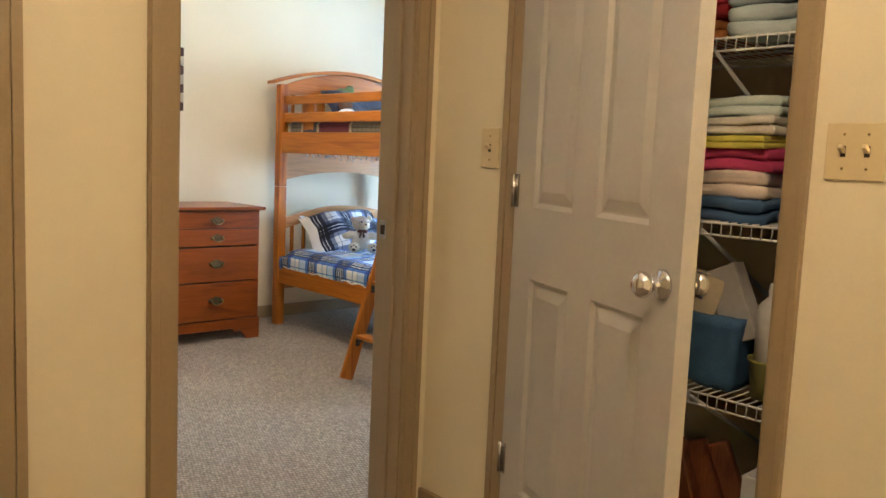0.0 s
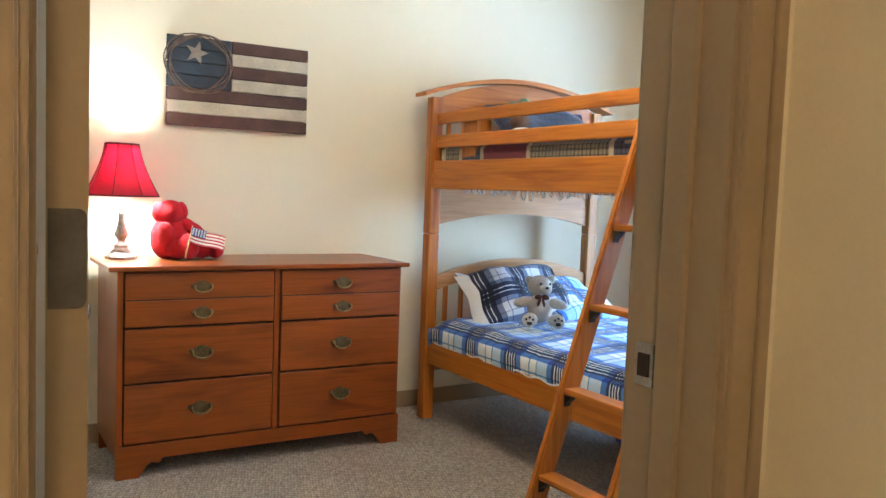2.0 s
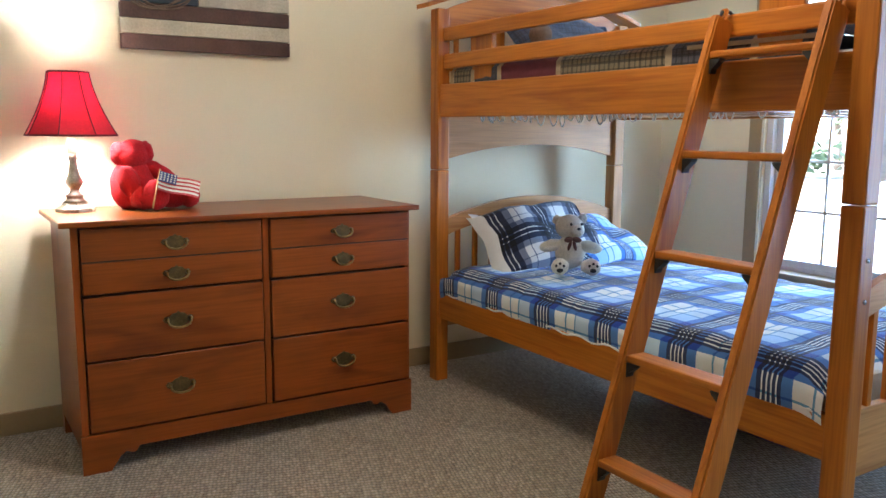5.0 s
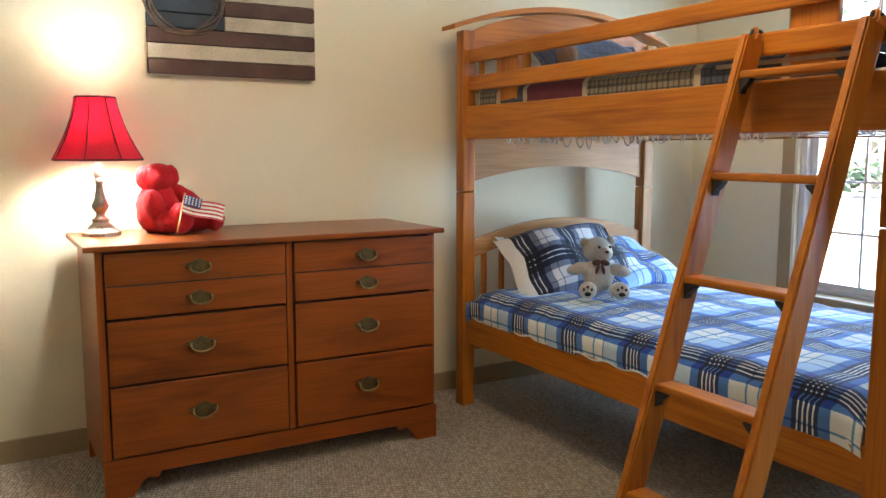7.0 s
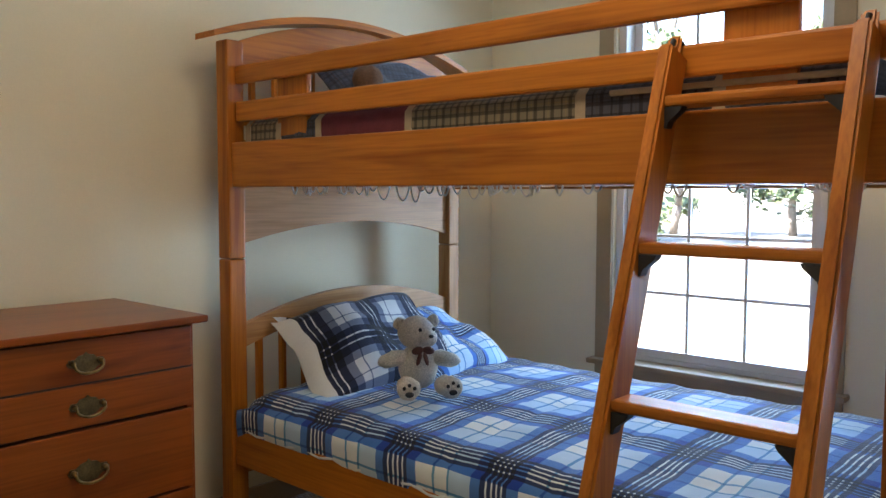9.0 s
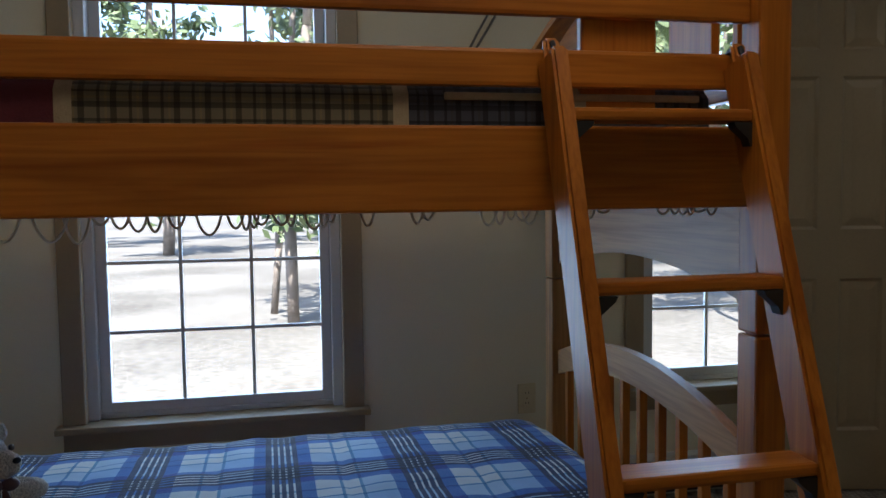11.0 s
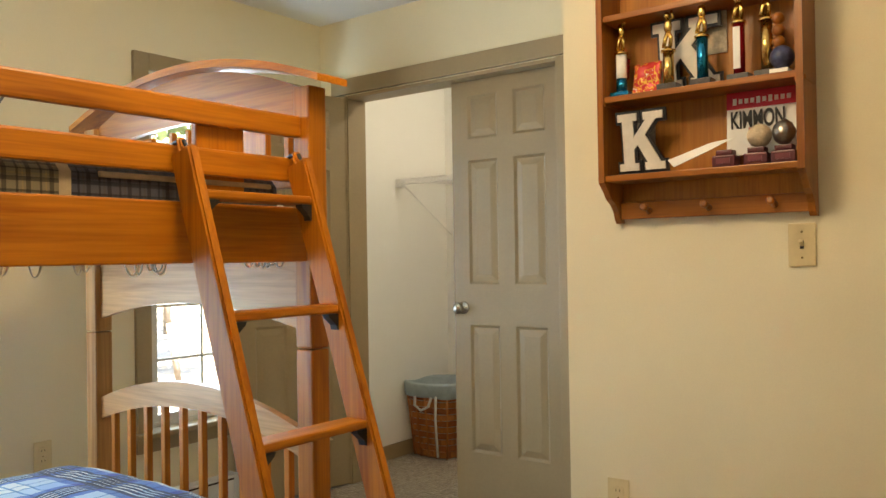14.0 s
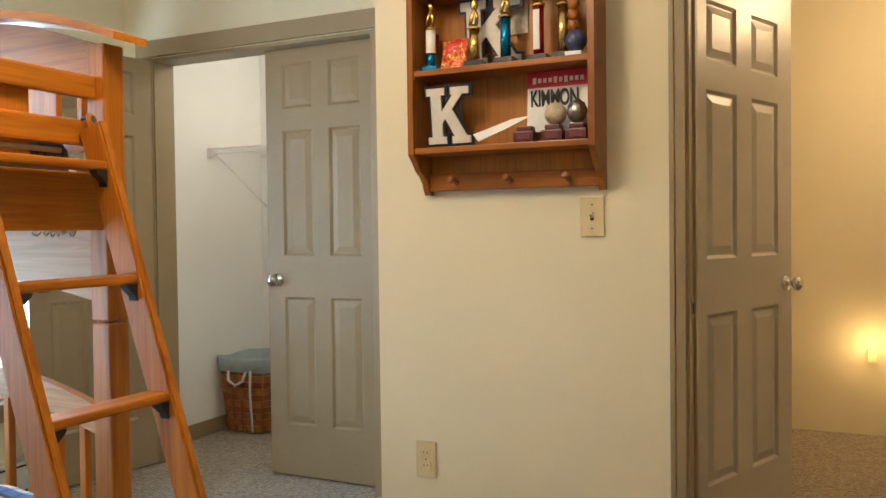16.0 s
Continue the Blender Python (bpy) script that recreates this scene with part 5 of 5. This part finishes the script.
# ---- switches and outlet ----
def plate(name, m, w, h, kind, label):
    """A cover plate on a wall: its face looks along the pose's -y."""
    ob = new(name)
    ob.matrix_world = m
    tagged(ob, label, "switch" if kind != "outlet" else "outlet")

    def sub(nm, bm, mt):
        o = finish(nm, bm, mt)
        o.parent = ob
        return o
    sub("cover", B(-w / 2, w / 2, -0.006, 0, -h / 2, h / 2, 0.003), IVORY)
    if kind == "outlet":
        for z in (-0.02, 0.02):
            f = sub("socket", B(-0.017, 0.017, -0.008, -0.005, z - 0.014, z + 0.014, 0.006), IVORY)
            for x in (-0.006, 0.006):
                g = finish("slot", B(x - 0.001, x + 0.001, -0.0084, -0.0078, z - 0.001, z + 0.006), DARKGAP)
                g.parent = f
    else:
        for x in ((0,) if kind == "single" else (-0.023, 0.023)):
            sub("slot", B(x - 0.005, x + 0.005, -0.0066, -0.0055, -0.011, 0.011), DARKGAP)
            bm = bmesh.new()
            box_m(bm, 0.009, 0.022, 0.010, pose(x, -0.014, 0.005, -28), 0.002)
            sub("toggle", bm, IVORY)
    for x in ((0,) if kind != "double" else (-0.023, 0.023)):
        for z in ((0.034, -0.034) if kind != "outlet" else (0.0,)):
            bm = bmesh.new()
            lathe(bm, [(0.003, 0), (0.002, 0.001)], pose(x, -0.006, z, 90), 8)
            sub("screw", bm, BRASS)
    return ob


plate("light_switch", pose(2.456, YE1 + 0.001, 1.176, 0, 0, 180), 0.070, 0.114, "single", "ivory plastic light switch under the trophy shelf")
plate("wall_outlet", pose(2.991, YE1 + 0.001, 0.426, 0, 0, 180), 0.070, 0.114, "outlet", "ivory plastic wall outlet near the floor")
plate("light_switch", pose(XS - 0.001, 3.505, 1.187, 0, 0, -90), 0.070, 0.114, "single", "ivory plastic dimmer switch beside the doorway")
plate("light_switch", pose(XS - 0.001, 2.492, 1.197, 0, 0, -90), 0.116, 0.114, "double", "ivory plastic double switch by the linen closet")
plate("wall_outlet", pose(XW - 0.001, 4.62, 0.42, 0, 0, -90), 0.070, 0.114, "outlet", "taupe shaded wall outlet between the windows")


# ---- baseboard heater under the second window ----
ht = thing("baseboard_heater", (4.98, 3.75, 0), "cream metal baseboard heater along the window wall", "heater")
part("housing", B(4.975, XW - 0.001, 3.75, 5.1, 0.03, 0.17, 0.006), VINYL, ht)
part("top_slot", B(4.973, 4.985, 3.77, 5.08, 0.150, 0.158), DARKGAP, ht)
part("toe_slot", B(4.973, 4.985, 3.77, 5.08, 0.034, 0.05), DARKGAP, ht)
for y in (3.74, 5.1):
    part("end_cap", B(4.970, XW - 0.001, y, y + 0.03, 0.0, 0.175, 0.006), VINYL, ht)


# ---- bedroom closet: wire shelf and laundry basket ----
def wire_shelf(name, x0, x1, y0, y1, z, across, label, gap=0.026):
    """Coated wire shelf; the thin wires run across the given axis, the lip hangs at y1 or x0."""
    ob = thing(name, ((x0 + x1) / 2, (y0 + y1) / 2, z), label, "shelf")
    if across == 1:
        for y in (y0 + 0.01, (y0 + y1) / 2, y1):
            part("rod", tube(bmesh.new(), [(x0, y, z), (x1, y, z)], 0.003, 6), WHITEWIRE, ob)
        part("rod", tube(bmesh.new(), [(x0, y1, z - 0.03), (x1, y1, z - 0.03)], 0.003, 6), WHITEWIRE, ob)
        n = int((x1 - x0) / gap)
        w = tube(bmesh.new(), [(0, y0, 0.003), (0, y1 + 0.002, 0.003), (0, y1 + 0.003, -0.03)], 0.0018, 5)
        me = None
        for k in range(n):
            if me is None:
                o = part("wire", w, WHITEWIRE, ob)
                me = o.data
            else:
                o = new("wire", me)
                o.parent = ob
                o.matrix_parent_inverse = BASES[ob.name].inverted()
            o.location = (x0 + (k + 0.5) * gap, 0, z)
    else:
        for x in (x0, (x0 + x1) / 2, x1 - 0.01):
            part("rod", tube(bmesh.new(), [(x, y0, z), (x, y1, z)], 0.003, 6), WHITEWIRE, ob)
        part("rod", tube(bmesh.new(), [(x0, y0, z - 0.03), (x0, y1, z - 0.03)], 0.003, 6), WHITEWIRE, ob)
        n = int((y1 - y0) / gap)
        w = tube(bmesh.new(), [(x1, 0, 0.003), (x0 - 0.002, 0, 0.003), (x0 - 0.003, 0, -0.03)], 0.0018, 5)
        me = None
        for k in range(n):
            if me is None:
                o = part("wire", w, WHITEWIRE, ob)
                me = o.data
            else:
                o = new("wire", me)
                o.parent = ob
                o.matrix_parent_inverse = BASES[ob.name].inverted()
            o.location = (0, y0 + (k + 0.5) * gap, z)
    return ob


ws = wire_shelf("closet_shelf", XO + 0.02, XW - 0.014, 2.05, 2.53, 1.62, 1, "white coated wire shelf inside the closet")
for x in (4.98, 4.1):
    part("brace", tube(bmesh.new(), [(x, 2.52, 1.59), (x, 2.058, 1.30)], 0.004, 6), WHITEWIRE, ws)
part("bracket", B(4.985, XW - 0.014, 2.50, 2.54, 1.575, 1.625, 0.004), WHITEWIRE, ws)

BX, BY = 4.855, 2.34
bk = thing("laundry_basket", (BX, BY, 0), "woven wood laundry basket with pale blue cloth liner", "basket")
SPLINT = [wood("basket_splint", (0.46, 0.17, 0.045), (0.32, 0.10, 0.024), 2, 0.5, 1.0), wood("basket_splint_dark", (0.38, 0.125, 0.034), (0.26, 0.075, 0.018), 0, 0.5, 1.0)]


def basket_ring(z, grow=0.0, n=32):
    """Points round the basket at height z: a rounded square that widens upward."""
    a = 0.136 + 0.038 * z / 0.42 + grow
    pts = []
    for k in range(n):
        t = math.tau * k / n
        c, s = math.cos(t), math.sin(t)
        r = a / (abs(c) ** 5 + abs(s) ** 5) ** 0.2
        pts.append((BX + r * c, BY + r * s, z))
    return pts


rows_b = 11
for k in range(rows_b):
    z0, z1 = 0.012 + k * 0.036, 0.012 + (k + 1) * 0.036 - 0.003
    bm = bmesh.new()
    n = 32
    lo, hi = [], []
    for q in range(n):
        g = 0.0035 * (1 if (q + k) % 2 else -1)
        lo.append(bm.verts.new(basket_ring(z0, g)[q]))
        hi.append(bm.verts.new(basket_ring(z1, g)[q]))
    for q in range(n):
        bm.faces.new((lo[q], lo[(q + 1) % n], hi[(q + 1) % n], hi[q]))
    part("splint", bm, SPLINT[k % 2], bk)
bm = bmesh.new()
for q in range(0, 32, 2):
    p0, p1 = basket_ring(0.005)[q], basket_ring(0.41)[q]
    tube(bm, [p0, p1], 0.006, 5)
part("stakes", bm, SPLINT[0], bk)
bm = bmesh.new()
bm.faces.new([bm.verts.new(p) for p in basket_ring(0.006, -0.004)])
part("bottom", bm, SPLINT[0], bk)
LINER = paint("blue_grey_cloth", (0.36, 0.43, 0.46), 0.9, 0.1, 25, 250, 0.3)
bm = bmesh.new()
rings = []
for z, g in ((0.05, -0.015), (0.30, -0.012), (0.425, -0.006), (0.438, 0.004), (0.425, 0.012), (0.36, 0.011), (0.352, 0.006)):
    rings.append([bm.verts.new((p[0], p[1], p[2] + 0.008 * noise.noise(Vector(p) * 9))) for p in basket_ring(z, g)])
for a, c in zip(rings, rings[1:]):
    for q in range(32):
        bm.faces.new((a[q], a[(q + 1) % 32], c[(q + 1) % 32], c[q])).smooth = True
part("liner", bm, LINER, bk, "pale blue cloth liner folded over the rim")
bm = bmesh.new()
tube(bm, [(BX - 0.06, BY + 0.185, 0.36), (BX - 0.05, BY + 0.20, 0.31), (BX, BY + 0.205, 0.285), (BX + 0.05, BY + 0.20, 0.31), (BX + 0.06, BY + 0.185, 0.36)], 0.008, 6)
tube(bm, [(BX - 0.09, BY + 0.18, 0.37), (BX - 0.10, BY + 0.20, 0.25), (BX - 0.10, BY + 0.19, 0.12), (BX - 0.115, BY + 0.20, 0.03)], 0.007, 6)
part("tie", bm, paint("pale_tie", (0.55, 0.58, 0.57), 0.9), bk, "pale cloth tie")


# ---- linen closet ----
LX0, LX1 = 2.46, 3.0
for z in (1.47, 1.02, 0.585):
    lsf = wire_shelf("linen_shelf", LX0, LX1, 2.27, 3.74, z, 0, "white coated wire shelf in the linen closet")
    part("brace", tube(bmesh.new(), [(LX0 + 0.03, 2.93, z - 0.02), (LX1, 2.93, z - 0.28)], 0.006, 6), WHITEWIRE, lsf)
    for y in (2.70, 3.3):
        part("brace", tube(bmesh.new(), [(LX0 + 0.03, y, z - 0.02), (LX1, y, z - 0.28)], 0.004, 6), WHITEWIRE, lsf)


def folded(name, x0, x1, y0, y1, z0, h, col, label, seed, folds=2):
    """A folded towel: rounded layers with uneven edges."""
    bm = bmesh.new()
    for k in range(folds):
        a, c = z0 + h * k / folds, z0 + h * (k + 1) / folds - 0.001
        d = 0.006 * math.sin(seed * 3 + k * 2)
        s = len(bm.verts)
        box(bm, x0 + d, x1, y0 + abs(d), y1 - abs(d), a, c, min(0.45 * (c - a), 0.02), 3)
    bmesh.ops.subdivide_edges(bm, edges=[e for e in bm.edges if e.calc_length() > 0.08], cuts=4, use_grid_fill=True)
    for v in bm.verts:
        p = v.co * 12 + Vector((0, 0, seed * 7))
        v.co += Vector((0.030 * noise.noise(p * 0.8), 0.020 * noise.noise(p + Vector((9, 0, 0))), 0.014 * noise.noise(p * 0.7 + Vector((0, 9, 0)))))
    return solid(name, bm, paint(f"{name}_{seed}", col, 0.95, 0.12, 14, 400, 0.5), label, "towel", group="folded towels in the linen closet", smooth=True)


zt = 1.026
for k, (h, col, lb) in enumerate(((0.060, (0.08, 0.16, 0.30), "dark blue folded towel on the wire shelf"), (0.065, (0.86, 0.72, 0.60), "pale pink folded towel in the stack"),
                                  (0.060, (0.68, 0.07, 0.20), "deep pink folded towel in the stack"), (0.030, (0.80, 0.70, 0.10), "yellow folded towel in the stack"),
                                  (0.045, (0.86, 0.80, 0.68), "cream folded towel in the stack"), (0.055, (0.78, 0.86, 0.78), "pale green folded towel on the stack"))):
    folded("towel", LX0 + 0.03 + 0.012 * (k % 3), 2.85, 2.76 + 0.008 * (k % 2), 3.02 - 0.01 * (k % 3), zt, h, col, lb, k + 1)
    zt += h
zt = 1.026
for k, (h, col, lb) in enumerate(((0.09, (0.16, 0.17, 0.30), "violet blue folded blanket on the shelf"), (0.07, (0.30, 0.27, 0.22), "brown grey folded towel in the stack"),
                                  (0.06, (0.45, 0.20, 0.10), "rust folded towel in the stack"), (0.06, (0.45, 0.45, 0.10), "olive yellow folded towel"), (0.06, (0.50, 0.50, 0.38), "sage folded towel on the stack"))):
    folded("towel", LX0 + 0.06, 2.86, 2.44, 2.745, zt, h, col, lb, k + 11)
    zt += h
folded("towel", LX0 + 0.02, 2.86, 2.66, 2.90, 1.476, 0.11, (0.58, 0.66, 0.66), "pale blue folded towel on the upper shelf", 21, 3)
folded("towel", LX0 + 0.04, 2.86, 2.91, 3.18, 1.476, 0.05, (0.40, 0.14, 0.03), "orange brown folded cloth on the upper shelf", 22)
folded("towel", LX0 + 0.05, 2.86, 2.91, 3.18, 1.526, 0.07, (0.35, 0.02, 0.03), "dark red folded cloth on the upper shelf", 23)

# blue bag with bottles
bg = thing("tote_bag", (2.60, 2.90, 0.59), "blue cloth bag full of packets on the shelf", "bag")
bm = bmesh.new()
uv = bmesh.ops.create_cube(bm, size=1.0, matrix=Matrix.LocRotScale((2.60, 2.90, 0.685), None, (0.20, 0.18, 0.19)))
bmesh.ops.subdivide_edges(bm, edges=bm.edges, cuts=6, use_grid_fill=True)
for v in bm.verts:
    k = (v.co.z - 0.59) / 0.19
    v.co.x = 2.60 + (v.co.x - 2.60) * (0.75 + 0.3 * k)
    v.co.y = 2.90 + (v.co.y - 2.90) * (0.75 + 0.3 * k)
    v.co += 0.010 * noise.noise_vector(v.co * 14)
part("body", bm, paint("blue_bag_cloth", (0.06, 0.15, 0.30), 0.7, 0.15, 18, 200, 0.4), bg, smooth=True)
bm = bmesh.new()
box_m(bm, 0.05, 0.10, 0.16, pose(2.56, 2.95, 0.80, 15, 0, 10), 0.004)
part("packet", bm, paint("cream_packet", (0.66, 0.55, 0.36), 0.6), bg, "cream paper packet")
bm = bmesh.new()
box_m(bm, 0.052, 0.045, 0.06, pose(2.558, 2.955, 0.845, 15, 0, 10), 0.004)
part("packet_label", bm, paint("blue_label", (0.03, 0.08, 0.35), 0.5), bg, "blue label")
bm = bmesh.new()
box_m(bm, 0.05, 0.09, 0.20, pose(2.57, 2.86, 0.81, -25, 0, -5), 0.004)
part("carton", bm, paint("grey_carton", (0.45, 0.43, 0.40), 0.5), bg, "grey carton")
bm = bmesh.new()
lathe(bm, [(0.036, 0), (0.036, 0.15), (0.028, 0.17), (0.012, 0.185), (0.012, 0.215), (0.008, 0.22)], pose(2.545, 2.748, 0.66), 18)
solid("bottle", bm, paint("white_bottle", (0.70, 0.68, 0.64), 0.35), "white plastic bottle standing in a tub", "bottle")
bm = bmesh.new()
lathe(bm, [(0.045, 0), (0.056, 0.09), (0.060, 0.094), (0.060, 0.10), (0.054, 0.098), (0.044, 0.004)], pose(2.55, 2.74, 0.591), 18)
solid("plastic_tub", bm, paint("yellow_green_tub", (0.40, 0.38, 0.10), 0.4), "olive yellow plastic tub on the wire shelf", "tub")
# things on the closet floor
BARWOOD = wood("dark_red_wood", (0.22, 0.07, 0.025), (0.12, 0.03, 0.01), 2, 0.4)
for k in range(3):
    bm = bmesh.new()
    box_m(bm, 0.04, 0.06, 0.44, pose(2.56 + 0.05 * k, 2.93 - 0.05 * k, 0.205, -24, 8, 10 * k), 0.012, 3)
    solid("wooden_bar", bm, BARWOOD, "dark wooden bar leaning on the closet floor", "wood", group="wooden bars in the linen closet")
bm = bmesh.new()
lathe(bm, [(0.05, 0), (0.05, 0.16), (0.03, 0.20), (0.02, 0.22)], pose(2.55, 2.82, 0.0), 16)
solid("bottle", bm, paint("green_bottle", (0.02, 0.18, 0.05), 0.3), "green plastic bottle on the closet floor", "bottle")
solid("white_box", B(2.44, 2.60, 2.62, 2.74, 0.0, 0.42, 0.004), WHITE, "white carton standing on the linen closet floor", "box")
# night light at the end wall of the hall
nl = thing("night_light", (1.62, 1.22, 0.44), "small plug-in night light glowing on the hall wall", "lamp")
part("plug", B(1.595, 1.645, 1.201, 1.235, 0.40, 0.47, 0.005), IVORY, nl)


# ---- outdoors ----
def ground_material():
    m, n, l, b = nodes_of("forest_ground", 0.95)
    tc = n.new("ShaderNodeTexCoord").outputs["Object"]
    c1 = ramp_node(n, l, noise_node(n, l, tc, 0.35, 5), [(0.35, (0.12, 0.105, 0.08)), (0.6, (0.21, 0.19, 0.155))])
    c2 = ramp_node(n, l, noise_node(n, l, tc, 9, 5), [(0.3, (0.6, 0.58, 0.55)), (0.7, (1, 1, 1))])
    l.new(mix_node(n, l, c1, c2, 1.0, "MULTIPLY"), b.inputs["Base Color"])
    return m


GZ = -0.55
bm = bmesh.new()
bmesh.ops.create_grid(bm, x_segments=8, y_segments=8, size=400, matrix=Matrix.Translation((300, 0, GZ)))
solid("ground", bm, ground_material(), "bare sandy ground with leaf litter outside", "ground", kind="structure")
BARK = paint("pine_bark", (0.24, 0.19, 0.145), 0.9, 0.3, 6, 60, 0.8, dist=0.02)
LEAF = [foliage_material("light_leaves", (0.06, 0.085, 0.025), (0.16, 0.20, 0.08)), foliage_material("pine_leaves", (0.055, 0.075, 0.022), (0.14, 0.17, 0.065))]


def tree(x, y, h, r, crown_z, spread, kind, seed, leaves=420, leaf=1.0):
    rnd = random.Random(seed)
    ob = thing("tree", (x, y, GZ), "slender tree with sunlit green leaves outside the window", "tree", group="trees outside the windows")
    bm = bmesh.new()
    pts = [Vector((x + 0.25 * math.sin(k * 0.7 + seed), y + 0.2 * math.cos(k * 0.9 + seed), GZ + h * k / 8)) for k in range(9)]
    for k in range(8):
        tube(bm, [pts[k], pts[k + 1]], r * (1 - 0.09 * k), 8)
    limbs = []
    for k in range(12):
        z = rnd.uniform(crown_z, h * 0.95)
        a = rnd.uniform(0, math.tau)
        i = min(7, int(z / h * 8))
        p = pts[i].lerp(pts[i + 1], z / h * 8 - i)
        L = spread * rnd.uniform(0.5, 1.0) * (1 - 0.5 * z / h)
        q = p + Vector((L * math.cos(a), L * math.sin(a), L * rnd.uniform(0.0, 0.4)))
        tube(bm, [p, p.lerp(q, 0.5) + Vector((0, 0, 0.08)), q], r * 0.16, 5)
        limbs.append((p, q))
    part("trunk", bm, BARK, ob)
    vs, fs = [], []
    for k in range(leaves):
        p, q = limbs[rnd.randrange(len(limbs))]
        c = p.lerp(q, rnd.uniform(0.25, 1.1)) + Vector([rnd.gauss(0, 0.25) for _ in range(3)])
        s = rnd.uniform(0.06, 0.15) * leaf
        u = Vector([rnd.gauss(0, 1) for _ in range(3)]).normalized()
        w = u.orthogonal().normalized()
        b0 = len(vs)
        vs += [c - u * s, c + w * s * 0.5, c + u * s, c - w * s * 0.5]
        fs.append((b0, b0 + 1, b0 + 2, b0 + 3))
    me = bpy.data.meshes.new("crown")
    me.from_pydata(vs, [], fs)
    me.materials.append(LEAF[kind])
    cr = new("crown", me)
    cr.parent = ob
    cr.matrix_parent_inverse = BASES[ob.name].inverted()
    return ob


rnd = random.Random(41)
for k, (x, y, h, r, cz, sp) in enumerate(((13.6, 5.05, 11, 0.15, 0.8, 1.6), (14.4, 5.30, 12, 0.10, 1.8, 1.8), (13.0, 4.55, 12, 0.12, 0.6, 1.6), (16.5, 4.1, 12, 0.15, 2.0, 2.4), (18.0, 2.6, 13, 0.18, 1.4, 2.6), (13.5, 2.2, 10, 0.12, 0.7, 2.0),
                                            (17.5, 0.2, 12, 0.16, 1.4, 2.6), (20.0, -2.0, 13, 0.18, 1.0, 2.8), (22.0, 1.0, 14, 0.2, 1.6, 2.8), (15.0, -1.8, 9, 0.13, 0.8, 2.4), (19.0, -5.0, 12, 0.16, 1.0, 2.6), (12.0, -0.5, 7, 0.08, 0.6, 1.8),
                                            (26.0, -4.0, 13, 0.2, 1.0, 3.0), (24.0, -8.0, 12, 0.18, 1.0, 3.0), (18.0, -8.5, 11, 0.15, 0.8, 2.6), (11.0, 4.05, 3.2, 0.04, 0.15, 0.9), (10.2, 2.9, 2.6, 0.04, 0.15, 0.9))):
    tree(x, y, h, r * 0.55, cz, sp, k % 2, 100 + k, 1700)
for k in range(18):
    tree(rnd.uniform(27, 38), -16 + k * 2.4 + rnd.uniform(-0.8, 0.8), rnd.uniform(7, 14), 0.18, 0.3, 3.4, k % 2, 300 + k, 1500, 1.8)


# ---- flush ceiling light, unseen, added to go with the bedroom fill lamp ----
cl_ = thing("unseen_ceiling_light", (2.9, 5.1, ZC), "added unseen flush ceiling light with brass ring in the bedroom", "ceiling light")
part("ring", lathe(bmesh.new(), [(0.10, -0.03), (0.12, -0.025), (0.12, -0.002), (0.10, -0.001)], pose(2.9, 5.1, ZC), 32), BRASS, cl_)
